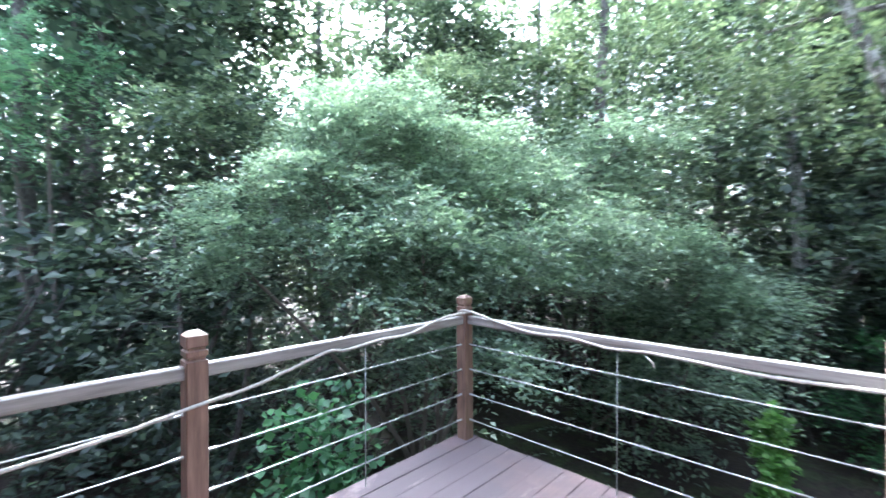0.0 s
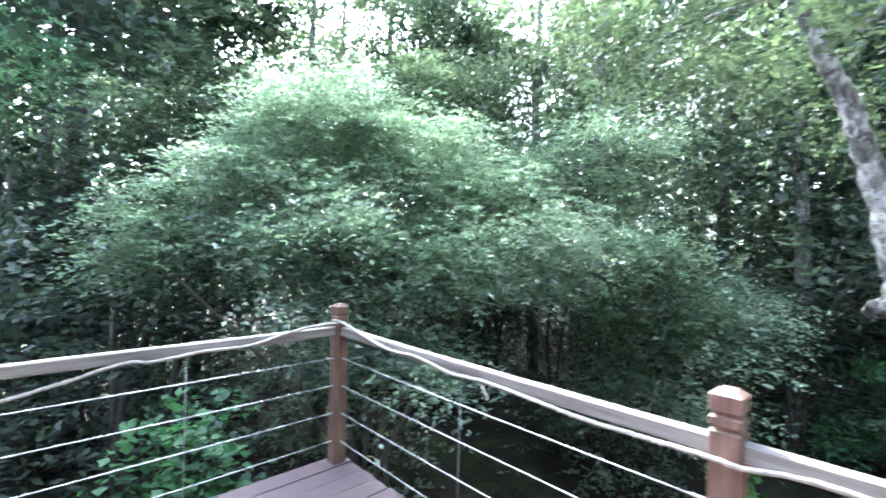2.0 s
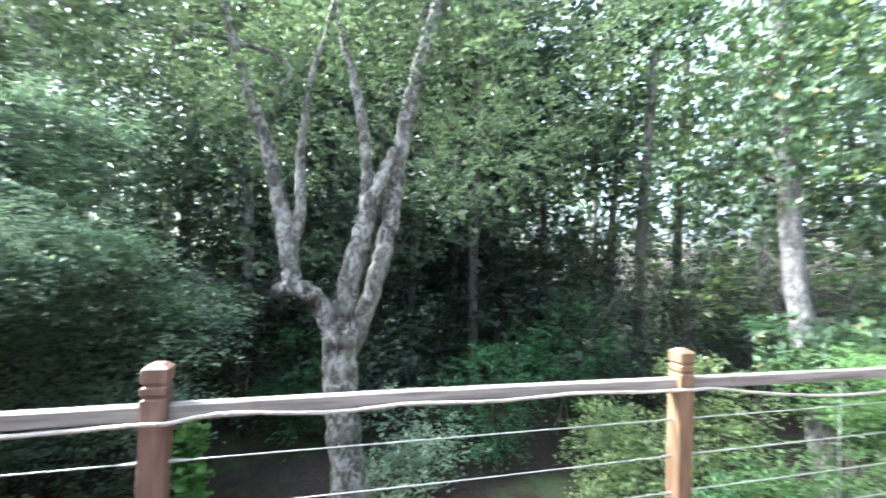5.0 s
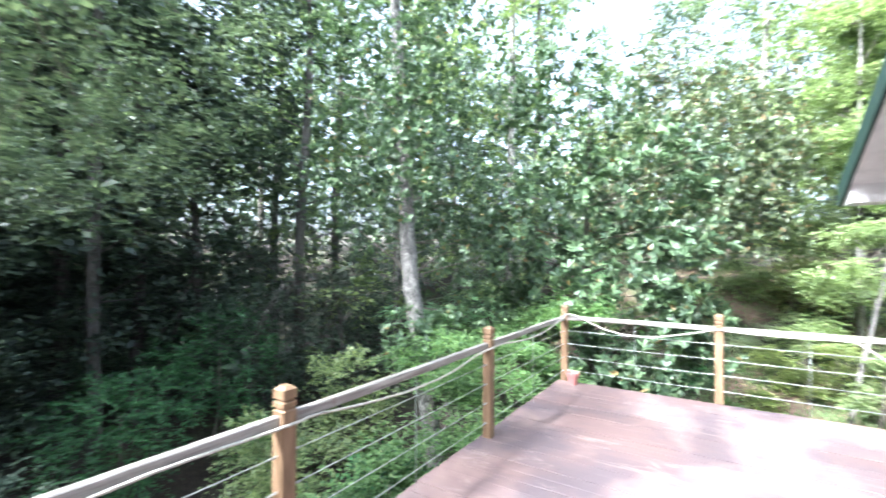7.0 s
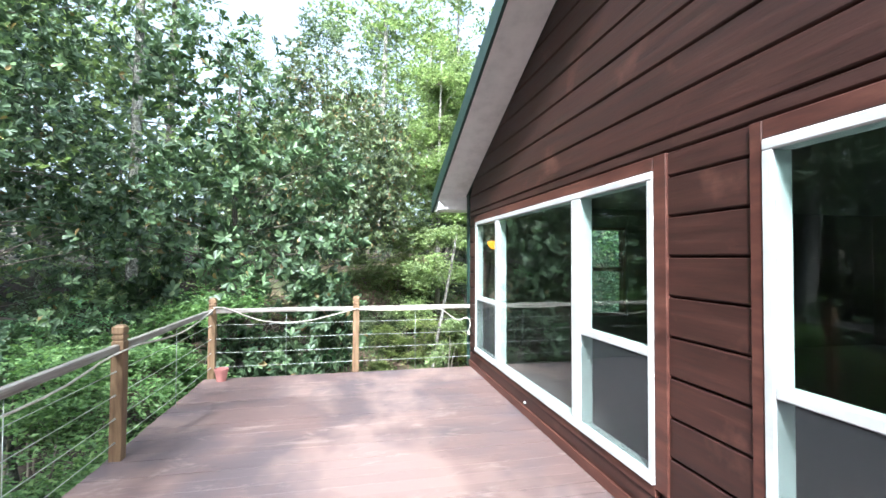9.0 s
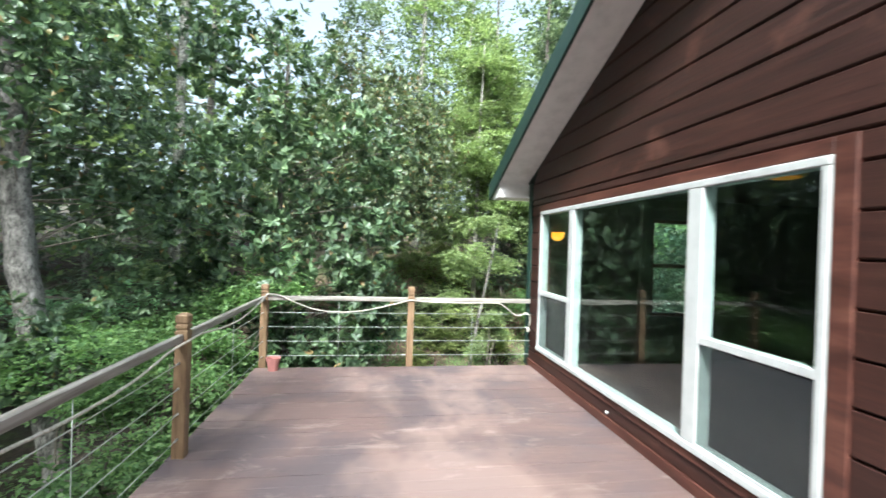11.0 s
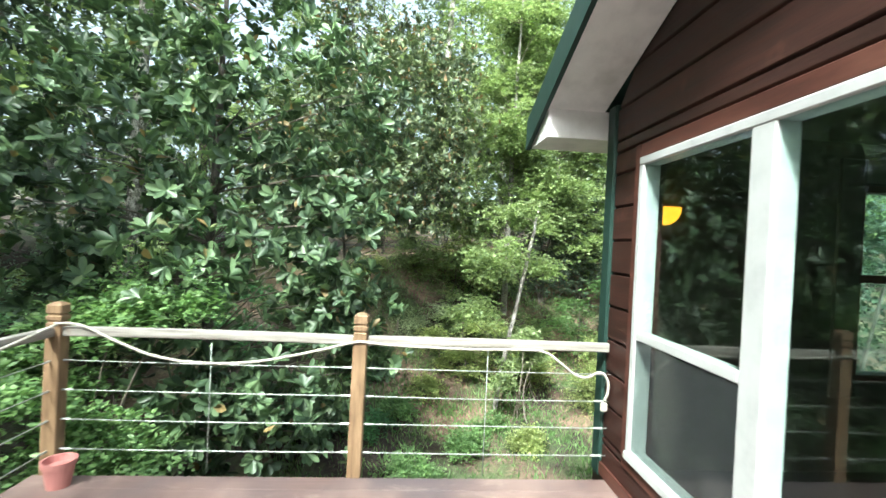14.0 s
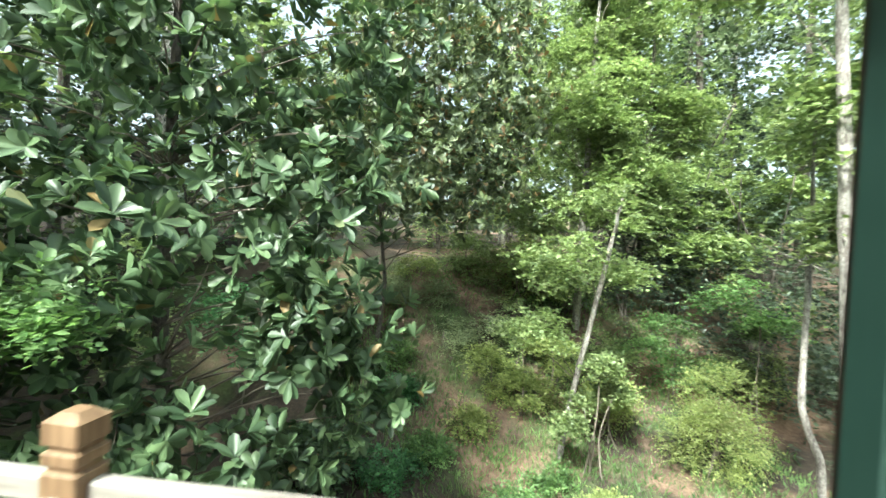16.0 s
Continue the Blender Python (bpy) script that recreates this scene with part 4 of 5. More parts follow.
leafy("vine", (0.75, -1.0), [(0.75, -0.8, 0.0, 0.27, 0.25, 0.5, 38), (0.7, -0.85, -0.9, 0.36, 0.3, 0.7, 55)],
      34, "vine", "broad-leaved climbing vine below the rail", "vine", twigs=3, leaves=4, twig_len=0.3, leaf=0.075, wid=0.055, gaps=0.3, stem_r=0.012)
leafy("mimosa_branch", (1.6, -7.2), [(1.8, -6.3, 3.9, 0.8, 0.6, 0.12, 26), (2.4, -6.5, 4.5, 0.6, 0.6, 0.12, 18), (2.5, -6.6, 3.2, 0.5, 0.5, 0.1, 12)],
      35, "mimosa", "fern-leaved mimosa with pale blue-green fronds", "tree", twigs=3, leaves=24, twig_len=0.75, leaf=0.10, wid=0.022, gaps=0.3, stem_r=0.05, droop=0.5, flat=0.2)
leafy("vine", (-4.3, 1.38), [(-4.3, 1.38, -1.9, 0.13, 0.13, 0.5, 34), (-4.32, 1.38, -1.1, 0.11, 0.11, 0.5, 34)],
      36, "lime_vine", "thin climbing vine with bright lime-green leaves", "vine", twigs=3, leaves=4, twig_len=0.14, leaf=0.085, wid=0.07, gaps=0.1, stem_r=0.012, stems=2)
# low bushes under the long rail
for i, (x, y, z, r) in enumerate(((-5.2, 4.6, -1.2, 0.9), (-6.5, 6.4, -0.9, 1.1), (-3.6, 7.3, -1.3, 0.9), (-1.6, 7.6, -1.5, 0.8), (-1.3, 5.6, -1.9, 0.7), (-8.0, 3.0, -0.8, 1.3), (-4.4, 9.6, -0.8, 1.0), (-7.4, 8.6, -0.2, 1.3))):
    leafy("shrub", (x, y), [(x, y, z, r, r, r * 0.6, 100), (x + 0.4, y - 0.3, z - 0.6, r * 0.8, r * 0.8, r * 0.5, 60)], 40 + i, ("privet", "vine", "maple", "vine")[i % 4], "low leafy bush on the forest floor", "shrub", more=1.2,
          twigs=4, leaves=8, twig_len=0.35, leaf=0.07, wid=0.034, gaps=0.35, stem_r=0.02, stems=3)
leafy("shrub", (-1.1, 10.9), [(-0.65, 11.0, 0.72, 0.55, 0.35, 0.32, 90), (-0.15, 10.95, 0.85, 0.35, 0.25, 0.22, 40), (-1.4, 10.8, 0.15, 0.7, 0.5, 0.5, 100), (-0.6, 10.8, -0.5, 0.8, 0.5, 0.6, 110), (-2.2, 10.6, -0.2, 0.9, 0.8, 0.7, 130), (-1.2, 10.1, -1.3, 0.8, 0.7, 0.6, 100)],
      55, "fern", "yellow-green feathery bush beside the far deck corner", twigs=4, leaves=9, twig_len=0.32, leaf=0.065, wid=0.03, gaps=0.36, stem_r=0.02, layered=True)
for i, (x, y, z, r) in enumerate(((-0.95, 5.7, -1.2, 0.75), (-1.15, 6.9, -0.75, 0.85), (-1.1, 8.2, -0.3, 0.85), (-1.1, 9.4, 0.05, 0.8), (-1.9, 8.9, 0.25, 0.8), (-5.2, 8.4, -1.5, 1.0))):
    leafy("shrub", (x - 0.2, y), [(x, y, z, r, r, r * 0.55, 130), (x - 0.3, y + 0.3, z - 0.6, r, r, r * 0.4, 80)], 140 + i, "fern", "fern-leaved bright green bush below the deck rail", "shrub", twigs=4, leaves=8, twig_len=0.3, leaf=0.06, wid=0.026, stem_r=0.02, stems=3, more=0.9, layered=True)
magnolia("tree", (-0.5, 12.7), [(-1.55, 11.75, 2.2, 1.3, 0.9, 1.3, 190), (-0.2, 12.3, 3.5, 1.7, 1.1, 1.4, 230), (0.15, 11.35, 1.15, 0.75, 0.45, 0.5, 75), (0.95, 12.5, 1.9, 1.0, 0.8, 0.8, 120), (0.15, 11.5, -0.1, 0.9, 0.5, 0.6, 85), (1.15, 12.5, 0.7, 0.75, 0.6, 0.55, 80),
                                (-1.5, 11.9, 0.5, 1.1, 0.8, 0.9, 110), (-1.0, 12.7, 5.4, 1.7, 1.3, 1.2, 150), (0.85, 12.0, -0.75, 0.7, 0.6, 0.5, 65), (-0.5, 11.5, -1.3, 0.9, 0.7, 0.6, 80), (1.5, 12.8, 0.0, 0.4, 0.4, 0.5, 40), (0.9, 13.3, 3.2, 1.2, 0.9, 1.0, 130)], 61, "magnolia", 9, 0.17, "magnolia tree with large glossy dark-green leaves", 1)
magnolia("tree", (0.4, 18.2), [(1.6, 16.8, 5.0, 1.9, 1.5, 1.5, 220), (2.5, 17.6, 3.0, 1.3, 1.1, 1.2, 150), (-0.3, 17.4, 4.2, 1.7, 1.4, 1.6, 190), (0.8, 17.8, 7.0, 1.8, 1.6, 1.3, 160), (3.2, 18.2, 4.4, 1.0, 1.0, 1.0, 100), (1.2, 16.6, 2.9, 1.5, 1.0, 1.2, 190), (-0.6, 16.6, 2.4, 1.4, 1.0, 1.0, 150), (2.9, 18.6, 6.2, 1.1, 1.0, 1.1, 100)], 62, "magnolia_far", 8, 0.15, "olive-brown magnolia tree with sparse tips", girth=0.45)
# bright young trees beyond the end rail
leafy("tree", (4.2, 16.3), [(4.9, 16.6, 2.3, 1.1, 0.9, 0.5, 90), (4.2, 16.1, 1.2, 1.1, 0.8, 0.5, 80), (5.4, 16.9, 1.3, 0.9, 0.8, 0.4, 60), (3.7, 16.5, 0.1, 0.8, 0.8, 0.35, 45)], 71, "maple", "thin leaning white trunk with yellow-green leaves", "tree", 4, 8, 0.34, 0.075, 0.042, 0.36, "bark_white", 0.04,
      trunk=[(4.15, 16.3, -2.7), (4.45, 16.4, -0.8), (4.95, 16.6, 1.55), (5.15, 16.7, 2.6)], radii=[0.055, 0.05, 0.042, 0.01], more=1.0, layered=True)
leafy("tree", (5.1, 20.0), [(5.0, 19.6, 4.6, 1.5, 1.2, 1.2, 260), (5.6, 20.3, 6.6, 1.5, 1.4, 1.4, 230), (4.3, 20.0, 2.7, 1.4, 1.0, 0.9, 190), (6.2, 19.8, 3.0, 1.4, 1.1, 1.0, 190), (5.2, 20, 9.0, 1.4, 1.4, 1.3, 140), (4.6, 19.2, 0.9, 1.2, 0.9, 0.6, 110)], 72, "maple", "slim pale trunk with layered bright green foliage", "tree", 4, 8, 0.45, 0.10, 0.056, 0.38, "bark_white", 0.06,
      trunk=[(5.1, 20.0, -1.6), (5.15, 20.0, 1.5), (5.2, 20.1, 5.0), (5.3, 20.1, 9.5)], radii=[0.10, 0.09, 0.07, 0.015], more=1.5, layered=True)
leafy("tree", (7.2, 22.0), [(7.3, 21.6, 4.0, 1.8, 1.5, 1.4, 240), (8.2, 22.4, 6.0, 1.7, 1.5, 1.2, 200), (6.6, 22.4, 8.6, 1.7, 1.5, 1.4, 190), (9.2, 20.6, 3.2, 1.5, 1.3, 1.2, 170), (7.8, 21.0, 1.6, 1.7, 1.2, 0.9, 150)], 73, "maple", "tall tree with bright layered green foliage", "tree", 4, 8, 0.5, 0.12, 0.065, 0.38, "bark_pale", 0.07,
      trunk=[(7.2, 22, -1.6), (7.3, 22, 3), (7.3, 22, 9)], radii=[0.13, 0.10, 0.02], more=1.4, layered=True)
leafy("tree", (6.25, 13.5), [(6.6, 13.4, 3.2, 0.7, 0.7, 0.7, 70), (5.9, 13.9, 4.8, 1.2, 1.0, 0.9, 120), (6.75, 13.6, 1.9, 0.5, 0.5, 0.5, 50)], 74, "maple", "tall white-barked trunk near the house corner", "tree", 4, 8, 0.35, 0.085, 0.045, 0.4, "bark_white", 0.05,
      trunk=[(6.68, 13.5, -2.6), (6.6, 13.5, 0.4), (6.38, 13.5, 3.0), (6.1, 13.5, 6.5)], radii=[0.085, 0.08, 0.065, 0.03], layered=True)
leafy("tree", (7.3, 14.6), [(7.0, 14.6, 3.4, 0.7, 0.6, 0.5, 50), (7.2, 14.5, 2.3, 0.5, 0.5, 0.35, 30)], 76, "maple", "thin crooked white stem in the clearing", "tree", 4, 8, 0.4, 0.09, 0.05, 0.4, "bark_white", 0.03,
      trunk=[(7.28, 14.6, -2.4), (7.2, 14.6, -1.2), (6.92, 14.6, -0.3), (6.9, 14.6, 1.2), (6.85, 14.6, 3.6)], radii=[0.05, 0.045, 0.042, 0.036, 0.01])
leafy("tree", (4.7, 16.0), [(4.75, 16.0, -0.55, 0.45, 0.4, 0.3, 70), (4.5, 15.9, -1.15, 0.45, 0.4, 0.25, 50), (5.0, 16.1, -1.0, 0.35, 0.3, 0.25, 35)], 77, "maple", "young sapling with bright round leaves on thin stems", "sapling", 4, 7, 0.24, 0.062, 0.04, 0.3, "twig", 0.02, stems=4, more=1.0, layered=True)
leafy("shrub", (7.0, 16.7), [(6.95, 16.6, -1.75, 0.75, 0.7, 0.55, 130), (6.95, 16.6, -1.0, 0.5, 0.45, 0.5, 90)], 75, "lime", "round feathery yellow-green bush on sandy soil", twigs=6, leaves=10, twig_len=0.34, leaf=0.05, wid=0.018, gaps=0.25, stem_r=0.02, more=1.3)
for i, (x, y, z, r, m, leaf) in enumerate(((1.9, 18.3, -0.5, 0.85, "grey", 0.05), (2.7, 18.6, -0.4, 0.7, "grey", 0.05), (3.0, 17.5, -0.9, 0.7, "lime", 0.06), (3.6, 17.0, -1.2, 0.6, "lime", 0.06), (4.3, 18.0, -0.8, 0.8, "lime", 0.065), (3.7, 18.6, -0.2, 0.8, "maple", 0.07), (2.6, 16.4, -1.75, 0.35, "lime", 0.055), (1.2, 16.6, -1.4, 0.4, "vine", 0.06),
                                           (0.4, 14.6, -1.6, 0.5, "magnolia", 0.09), (3.3, 14.6, -2.15, 0.3, "fern", 0.05), (2.3, 13.4, -2.15, 0.4, "fern", 0.05), (4.6, 14.9, -2.2, 0.25, "lime", 0.05), (5.6, 18.6, -0.9, 0.9, "maple", 0.07), (7.0, 18.6, -0.2, 1.0, "fern", 0.08), (8.3, 17.9, 0.6, 0.9, "fern", 0.08), (5.2, 17.0, -1.3, 0.5, "lime", 0.06), (1.4, 15.0, -1.9, 0.4, "vine", 0.06), (2.0, 15.6, -1.9, 0.3, "fern", 0.05), (3.9, 15.6, -2.1, 0.25, "fern", 0.05), (0.9, 17.6, -0.9, 0.4, "fern", 0.05), (1.6, 19.6, 0.2, 0.4, "grey", 0.05), (0.2, 19.2, 0.3, 0.7, "grey", 0.06), (-0.9, 18.4, 0.1, 0.8, "maple", 0.07), (1.0, 20.4, 0.8, 0.6, "lime", 0.06), (3.6, 20.2, 0.9, 1.1, "lime", 0.08), (2.2, 20.9, 1.4, 1.0, "maple", 0.08), (4.0, 22.0, 2.0, 1.2, "lime", 0.085), (8.6, 19.2, -0.8, 1.0, "maple", 0.08), (2.9, 21.2, 0.9, 1.0, "maple", 0.08), (4.6, 21.0, 0.4, 1.0, "lime", 0.08),
                                           (-2.6, 20.0, 1.9, 1.5, "mimosa", 0.085), (-4.6, 20.9, 2.4, 1.6, "mimosa", 0.085), (-3.4, 15.4, 0.4, 1.5, "maple", 0.085), (-1.8, 16.5, -0.2, 1.3, "vine", 0.085), (-4.0, 12.6, 0.2, 1.2, "mimosa", 0.08))):
    leafy("shrub", (x, y), [(x, y, z, r, r, r * 0.6, 120), (x + 0.2, y + 0.3, z - r * 0.6, r * 0.8, r * 0.8, r * 0.35, 60)], 180 + i, m, {"grey": "soft grey-green weedy bush on the bank", "vine": "low dark green weeds on leaf litter"}.get(m, "leafy yellow-green bush on the wooded slope"), "shrub", more=0.75, twigs=4, leaves=8, twig_len=0.15 + r * 0.2, leaf=leaf, wid=leaf * 0.46, gaps=0.34, stem_r=0.02, stems=3, layered=r > 0.5)


# ---- the woods around ----


def wood_tree(seed, height, mat, bark, leaf, n, low, spread, label):
    """A tall forest tree: straight trunk, thin boughs, clumps of leaves."""
    rng = np.random.default_rng(seed)
    t = holder("forest_tree", (0, 0, 0), label, "tree", "trees of the surrounding woods")
    _, line = trunk_tube("trunk", t, [(0, 0, -0.3), (0.1, 0.05, height * 0.3), (-0.1, 0.15, height * 0.65), (0.1, 0, height)], [0.17, 0.14, 0.09, 0.02], M[bark], seed, 8, 5)
    blobs = []
    for k in range(9):
        f = low + (1 - low) * (k + 0.5) / 9
        a = rng.uniform(0, 6.28)
        r = spread * (1.1 - 0.55 * f) * rng.uniform(0.7, 1.2)
        blobs.append((math.cos(a) * r * 0.7, math.sin(a) * r * 0.7, height * f, r * 0.95, r * 0.95, height * 0.075, n // 9))
    p, o = crown_points(rng, blobs, 0.30, 0.55)
    bm = bmesh.new()
    limbs_to(bm, rng, [tuple(q) for q in line[4:]], p[::9], 0.028, 4, 0.04)
    part("limb_work", bm, M[bark], t)
    a = sprays(rng, p, o, 4, 8, 0.8, leaf * 1.25, leaf * 0.78, 0.3, 0.5)
    part("crown", leaf_mesh("crown", *a, M[mat]), None, t)
    return t


protos = [wood_tree(101, 15, "forest", "bark_dark", 0.19, 270, 0.10, 2.6, "tall dark-trunked forest tree"), wood_tree(102, 18, "forest_light", "bark_dark", 0.19, 260, 0.26, 2.8, "tall light-green forest tree"),
          wood_tree(103, 12, "forest", "bark_pale", 0.17, 270, 0.06, 2.4, "grey-trunked forest tree with low branches"), wood_tree(104, 16, "maple", "bark_pale", 0.18, 260, 0.20, 2.6, "bright green forest tree"),
          wood_tree(105, 17, "forest", "bark_dark", 0.17, 110, 0.62, 1.6, "bare-trunked pine-like forest tree"),
          wood_tree(106, 12, "forest", "bark_dark", 0.158, 560, 0.10, 3.0, "dense dark blue-green forest tree"), wood_tree(107, 12.5, "forest_light", "bark_pale", 0.15, 540, 0.14, 3.0, "dense light-green forest tree")]
rng_w = np.random.default_rng(7)
spots, used = [], [0] * 7
tries = 0
for q in ((-6, 24, 1), (-3, 26, 3), (0.5, 25.5, 1), (3.4, 26.5, 3), (6, 26, 3), (9.5, 24, 1), (-8, 19.5, 2), (11, 19, 3), (-1.2, 30, 1), (4.5, 31, 1), (8.5, 30, 3), (-5, 30, 2), (-10.5, 15, 1), (13, 24, 1), (1.8, 29, 3)):
    spots.append(q)
spots += [(0.9, -8.4, 5), (-1.6, -9.6, 5), (2.7, -10.2, 5), (-4.4, -9.0, 6), (-6.6, -11.5, 6), (-2.6, -13.0, 6), (0.4, -13.0, 1), (3.2, -13.5, 0), (-11.5, -0.5, 6), (-12, 2.4, 5), (-9.6, -5.0, 6), (-8.2, -7.8, 5), (-13, -4, 6), (-14.5, 5, 1), (-11, 6.8, 4), (-12.2, 5.8, 5), (-13.8, 7.6, 5), (-13.2, 3.6, 5), (-15.5, 1.2, 5), (-9.8, 9.4, 5), (-10.4, 4.6, 4),
          (-12.4, 8.6, 0), (-9.3, 7.0, 0), (-9.4, 1.2, 2), (-10.6, 3.4, 2), (-8.4, 11.6, 0), (-11.5, -8.5, 6), (1.9, -7.3, 4), (1.3, -8.9, 4), (2.5, -9.2, 4), (-14, 9.5, 6), (-10.9, 5.6, 1), (-10.3, 8.1, 1), (-10.6, 3.7, 1)]
while len(spots) < 83 and tries < 6000:
    tries += 1
    a = rng_w.uniform(0, math.tau)
    r = 12.5 + 19 * rng_w.uniform(0, 1) ** 1.2
    x, y = 1.8 + r * math.cos(a), 4.7 + r * math.sin(a)
    if (x > 2.6 and -5.0 < y < 14.0) or (x > 11 and y < 14):
        continue
    if y > 12 and -4.0 < x < 10.5 and y < 23.5:
        continue
    if any(math.hypot(x - u, y - v) < 2.1 for u, v, _ in spots):
        continue
    bright = y > 9
    k = int(rng_w.choice([1, 3, 1, 3, 2]) if bright else rng_w.choice([0, 2, 4, 4, 1, 0]))
    spots.append((x, y, k))
for x, y, k in spots:
    m = pose(x, y, ground_z(x, y) - 0.1, 0, 0, rng_w.uniform(0, 360)) @ Matrix.Scale(rng_w.uniform(0.85, 1.2), 4)
    if y < 0 and x > 3.6:
        continue
    if y > 23 and -6.0 < x < 2.6:
        m = m @ Matrix.Scale(0.6, 4)
    if not used[k]:
        protos[k].matrix_world = m
    else:
        c = copy_thing(protos[k], m)
        c.scale = m.to_scale()
    used[k] += 1
for k in range(7):
    if not used[k]:
        protos[k].matrix_world = pose(-14 - k, -14, ground_z(-14 - k, -14))


def far_woods():
    """The closed wall of woods behind the trees that stand singly."""
    rng = np.random.default_rng(301)
    n = 26000
    a = rng.uniform(0, math.tau, n)
    r = rng.uniform(33, 43, n)
    x, y = 1.8 + r * np.cos(a), 4.7 + r * np.sin(a)
    top = np.array([9.0 + 6.5 * noise.noise(Vector((math.cos(t) * 5, math.sin(t) * 5, 1.7))) for t in a])
    g = np.array([ground_z(u, v) for u, v in zip(x, y)])
    z = g + (top + 2) * rng.uniform(0, 1, n) ** 0.8
    p = np.stack([x, y, z], 1)
    inward = np.stack([-np.cos(a), -np.sin(a), 0.4 * np.ones(n)], 1)
    me = leaf_mesh("far_woods", p, rng.normal(size=(n, 3)) + np.array([0, 0, -0.3]), inward + rng.normal(size=(n, 3)) * 0.6, rng.uniform(0.6, 1.1, n), rng.uniform(0.4, 0.75, n), M["forest"])
    tagged(part("far_woods", me, None), "distant closed wall of dark green woods", "woods", "", "stuff")


far_woods()


def slope_grass():
    """Pale tufts and weeds over the sandy slope."""
    rng = np.random.default_rng(302)
    n = 22000
    cx, cy = rng.uniform(0.0, 8.5, 420), rng.uniform(12.5, 21.5, 420)
    k = rng.integers(0, 420, n)
    x, y = cx[k] + rng.normal(size=n) * 0.22, cy[k] + rng.normal(size=n) * 0.22
    z = np.array([ground_z(u, v) for u, v in zip(x, y)])
    ax = np.stack([rng.normal(size=n) * 0.45, rng.normal(size=n) * 0.45, np.ones(n)], 1)
    nr = np.stack([rng.normal(size=n), rng.normal(size=n), 0.2 * np.ones(n)], 1)
    me = leaf_mesh("grass", np.stack([x, y, z - 0.02], 1), ax, nr, rng.uniform(0.05, 0.2, n), rng.uniform(0.012, 0.03, n), M["fern"])
    tagged(part("grass", me, None), "pale green tufts of grass on the slope", "grass", "", "stuff")


slope_grass()


def thicket_bush(seed, height, mat, leaf, n, label):
    rng = np.random.default_rng(seed)
    t = holder("thicket_bush", (0, 0, 0), label, "shrub", "bushes of the thicket")
    blobs = [(rng.uniform(-.7, .7), rng.uniform(-.7, .7), height * f, 1.25 - 0.4 * f, 1.25 - 0.4 * f, height * 0.15, n // 5) for f in (0.15, 0.33, 0.5, 0.7, 0.88)]
    starts = []
    for i in range(3):
        _, line = trunk_tube("stem", t, [(rng.uniform(-.2, .2), rng.uniform(-.2, .2), -0.2), (rng.uniform(-.5, .5), rng.uniform(-.5, .5), height * 0.45), (rng.uniform(-.8, .8), rng.uniform(-.8, .8), height * 0.9)], [0.04, 0.03, 0.01], M["bark_dark"], seed + i, 6, 4)
        starts += [tuple(q) for q in line[2:]]
    p, o = crown_points(rng, blobs, 0.26, 0.8)
    bm = bmesh.new()
    limbs_to(bm, rng, starts, p[::9], 0.014, 4, 0.05)
    part("limb_work", bm, M["bark_dark"], t)
    a = sprays(rng, p, o, 4, 8, 0.5, leaf, leaf * 0.55, 0.3, 0.45)
    part("crown", leaf_mesh("crown", *a, M[mat]), None, t)
    return t


bushes = [thicket_bush(201, 4.2, "forest", 0.105, 165, "tall dark leafy bush of the thicket"), thicket_bush(202, 3.2, "privet", 0.105, 160, "grey-green leafy bush of the thicket"), thicket_bush(203, 4.6, "maple", 0.12, 150, "bright green leafy bush of the thicket")]
placed = [0, 0, 0]
spots_b, tries = [], 0
while len(spots_b) < 42 and tries < 4000:
    tries += 1
    a = rng_w.uniform(0, math.tau)
    r = 8.5 + 11 * rng_w.uniform(0, 1)
    x, y = 1.8 + r * math.cos(a), 4.7 + r * math.sin(a)
    if (x > 2.4 and -5.0 < y < 15.0) or x > 12 or (-9.5 < x < -4 and 4.2 < y < 9.2) or (y > 9.5 and -5.0 < x < 9 and y < 22) or any(math.hypot(x - u, y - v) < 1.5 for u, v, _ in spots_b):
        continue
    spots_b.append((x, y, int(rng_w.choice([2, 2, 1] if y > 8 and x > -6 else [0, 0, 1]))))
spots_b += [(-5.5, 23, 2), (-2, 23.5, 2), (1, 24, 2), (3.5, 23.6, 2), (6.2, 24, 2), (9, 22.5, 2), (11.5, 18.0, 0), (9.6, 20.0, 0), (10.2, 17.2, 0), (8.0, 21.0, 0), (12.5, 16.0, 0), (6.6, 20.8, 0), (13, 20, 0), (0.5, -8, 0), (1.4, -11, 0), (-1, -9.5, 0), (-11, 5.2, 0), (-12.0, 4.2, 0), (-12.8, 6.9, 0), (-13.6, 2.2, 0), (-11.6, 7.4, 0), (-10.6, 9.6, 0), (-13, 6.2, 0), (-8.6, -3.6, 0), (-9.2, -1.8, 0), (-7.6, -5.2, 0)]
for x, y, k in spots_b:
    m = pose(x, y, ground_z(x, y) - 0.1, 0, 0, rng_w.uniform(0, 360)) @ Matrix.Scale(rng_w.uniform(0.9, 1.45), 4)
    if not placed[k]:
        bushes[k].matrix_world = m
    else:
        c = copy_thing(bushes[k], m)
        c.scale = m.to_scale()
    placed[k] += 1

# ---- deck floor and siding, piece by piece ----


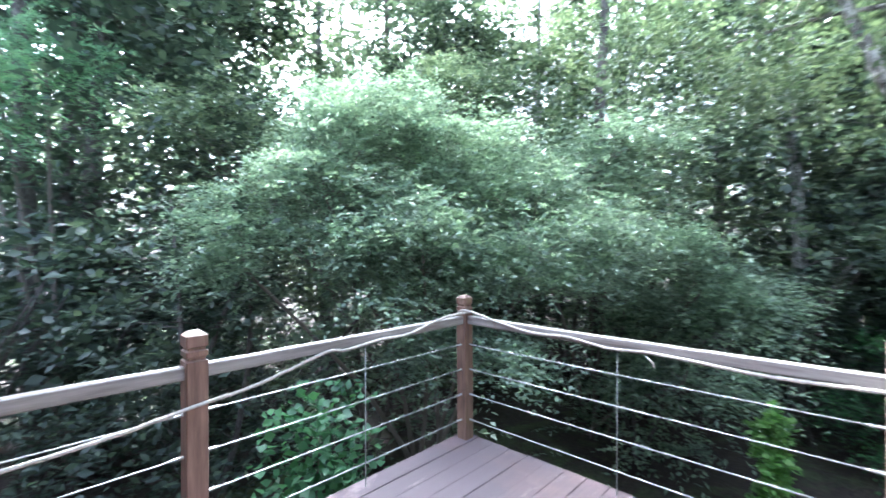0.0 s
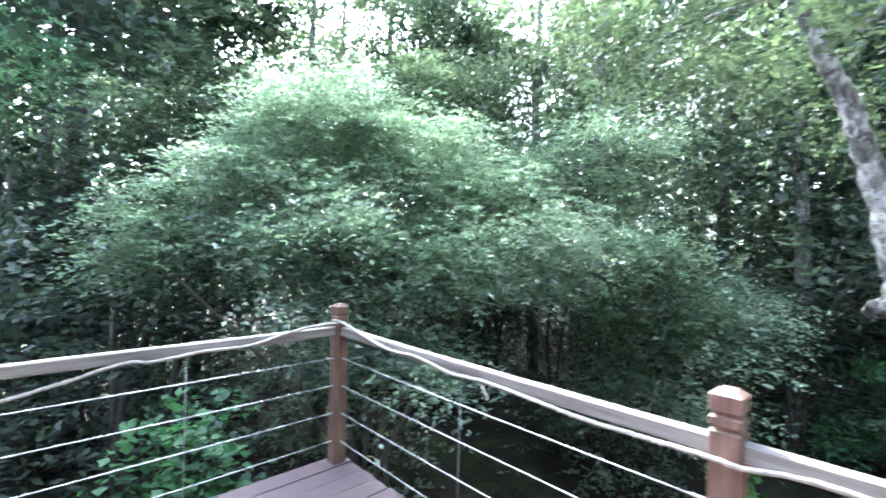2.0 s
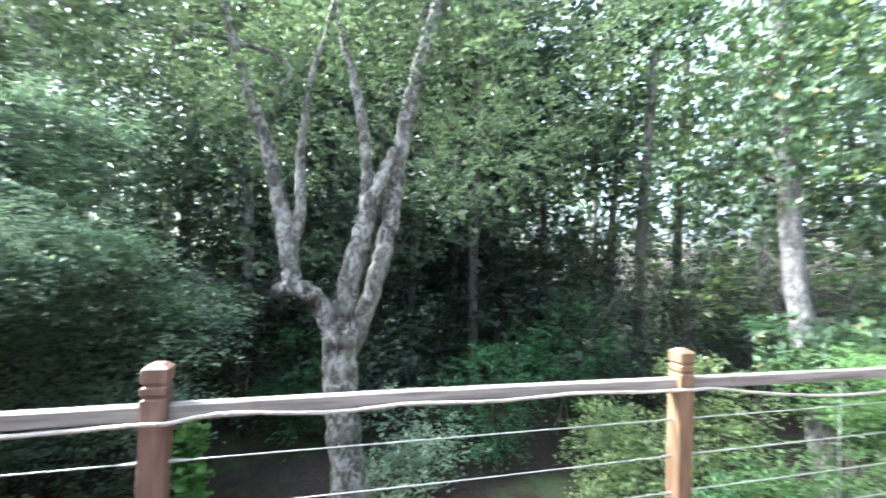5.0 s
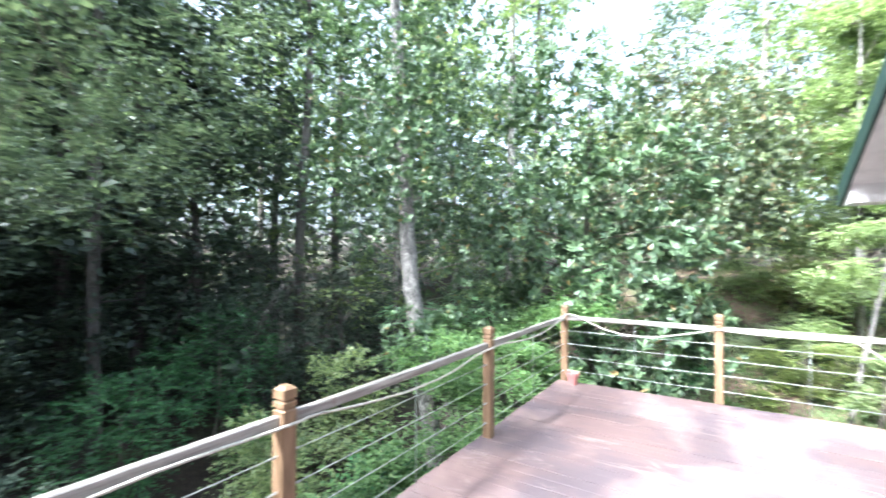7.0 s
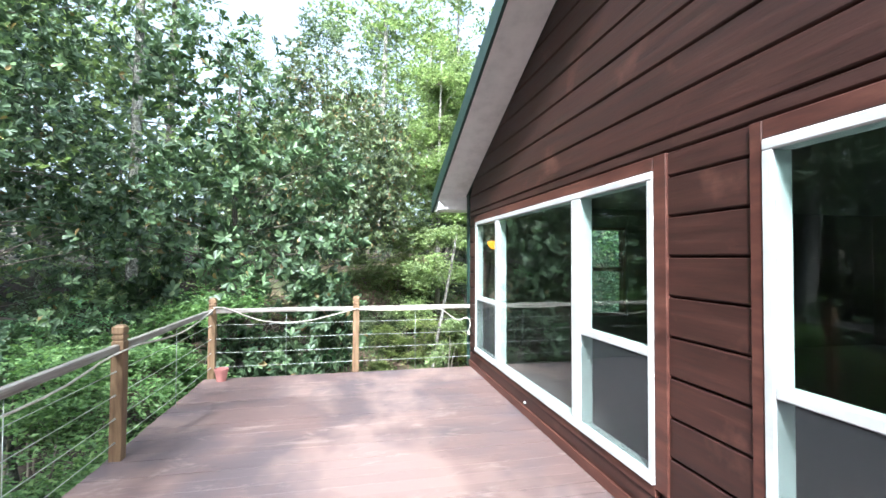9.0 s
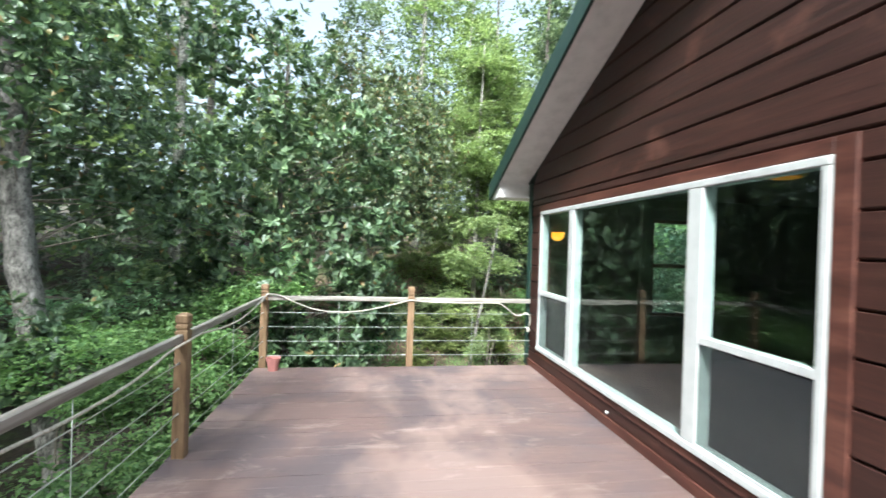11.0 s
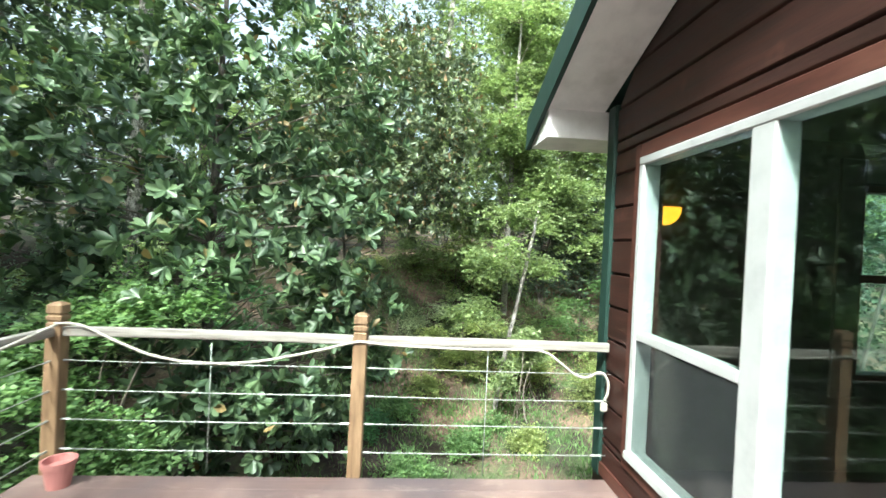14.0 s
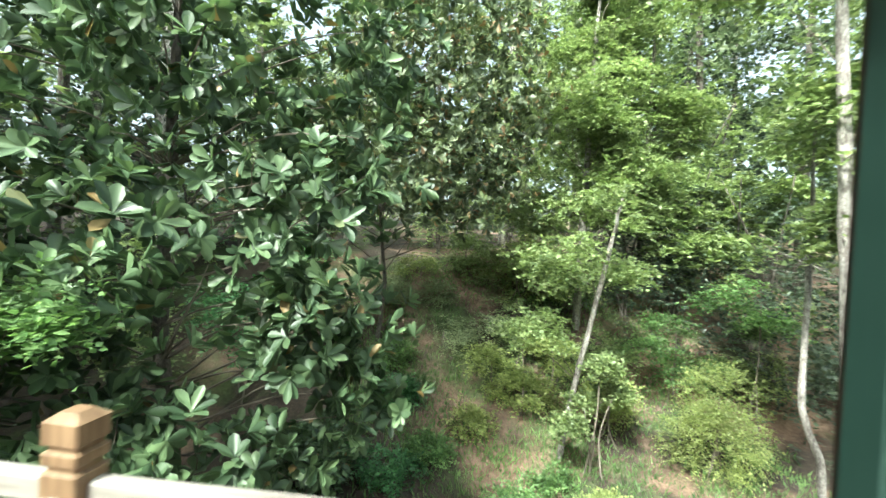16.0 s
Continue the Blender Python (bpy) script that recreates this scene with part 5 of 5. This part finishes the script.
def deck_floor():
    bm = bmesh.new()
    for y in (-0.06, 3.1, 6.3, 9.38):
        block(bm, (-0.03, y, -0.26), (3.58, y + 0.04, -0.045))
    for x in (-0.03, 1.2, 2.4, 3.52):
        block(bm, (x, -0.02, -0.255), (x + 0.04, 9.38, -0.046))
    block(bm, (-0.02, -0.015, -0.0445), (3.55, 9.375, -0.0398))
    floor = tagged(part("floor", bm, M["deck"]), "red-brown stained wooden deck of worn planks", "floor", "", "structure")
    for x in (0.05, 3.4):
        for y in (0.1, 3.1, 6.3, 9.3):
            tagged(part("deck_support", slab((x, y, ground_z(x, y) - 0.2), (x + 0.14, y + 0.14, -0.26), 0.006), M["post_tan"]), "square timber post under the deck", "post", "posts under the deck", "structure")
    rng = np.random.default_rng(3)
    w, gap = 0.1398, 0.0032
    n = int((9.46 + 0.075) / (w + gap))
    meshes = []
    for k in range(4):
        b = slab((-1.82, -w / 2, -0.036), (1.82, w / 2, 0.0), 0.0008)
        meshes.append(to_mesh(b, "plank", M["deck"]))
    for i in range(n):
        y = -0.075 + (i + 0.5) * (w + gap)
        p = new("plank", meshes[i % 4])
        p.parent = floor
        p.location = (1.745 + rng.uniform(-0.006, 0.006), y + rng.uniform(-0.0014, 0.0014), rng.uniform(-0.003, 0.0018))
        p.rotation_euler = (0, rng.uniform(-0.0004, 0.0004), rng.uniform(-0.0004, 0.0004))


deck_floor()


def siding():
    pitch, groove = 0.2265, 0.017
    z = 1.612 - 9 * pitch
    rng = np.random.default_rng(4)

    def board(y0b, y0t, y1b, y1t, z0, z1):
        bm = bmesh.new()
        f, bk = 3.574 + rng.uniform(-0.0015, 0.0015), 3.5995
        prof = [(bk, z0), (bk - 0.006, z0 + groove * 0.55), (f + 0.004, z0 + groove), (f, z0 + groove + 0.005), (f + 0.001, z1 - 0.003), (f + 0.006, z1), (bk, z1)]

        def at(yb, yt):
            return [bm.verts.new((x, yb + (yt - yb) * (zz - z0) / (z1 - z0), zz)) for x, zz in prof]
        a, b = at(y0b, y0t), at(y1b, y1t)
        for i in range(len(prof)):
            j = (i + 1) % len(prof)
            bm.faces.new((a[i], b[i], b[j], a[j]))
        bm.faces.new(list(reversed(a)))
        bm.faces.new(b)
        bmesh.ops.recalc_face_normals(bm, faces=bm.faces)
        part("siding_board", bm, M["siding"], wall_west)
    while z < 5.1:
        z0, z1 = z, min(z + pitch, 5.17)
        hi_b, hi_t = min(gable_y(z0) + 0.02, 9.455), min(gable_y(z1) + 0.02, 9.455)
        lo_b, lo_t = 2 * RIDGE_Y - min(gable_y(z0) + 0.02, 9.6), 2 * RIDGE_Y - min(gable_y(z1) + 0.02, 9.6)
        cut = z1 > 0.21 and z0 < 2.2
        if not cut:
            board(lo_b, lo_t, hi_b, hi_t, z0, z1)
        else:
            zz0, zz1 = z0, z1
            if z0 < 0.205 or z1 > 2.211:
                # rows that a window only partly cuts: whole board above or below it
                if z0 < 0.205:
                    board(lo_b, lo_t, hi_b, hi_t, z0, 0.204)
                    zz0 = 0.206
                else:
                    board(lo_b, lo_t, hi_b, hi_t, 2.212, z1)
                    zz1 = 2.21
                if zz1 - zz0 < 0.03:
                    z += pitch
                    continue
            for a, b in ((9.167, 9.455), (4.663, 5.198), (-2.6, 0.688)):
                board(a, a, b, b, zz0, zz1)
        z += pitch


siding()
tagged(part("baseboard", slab((3.553, -0.05, 0.001), (3.573, 9.45, 0.088), 0.004), M["trim"]), "red-brown stained board along the foot of the wall", "trim", "", "structure")


def wall_cap():
    bm = bmesh.new()
    tube(bm, [Vector((3.580, 7.30, 0.122)), Vector((3.560, 7.30, 0.122)), Vector((3.556, 7.30, 0.122))], [0.014, 0.013, 0.008], 10)
    part("wall_cap", bm, M["vinyl"], wall_west, "small white plastic cap", True)


wall_cap()
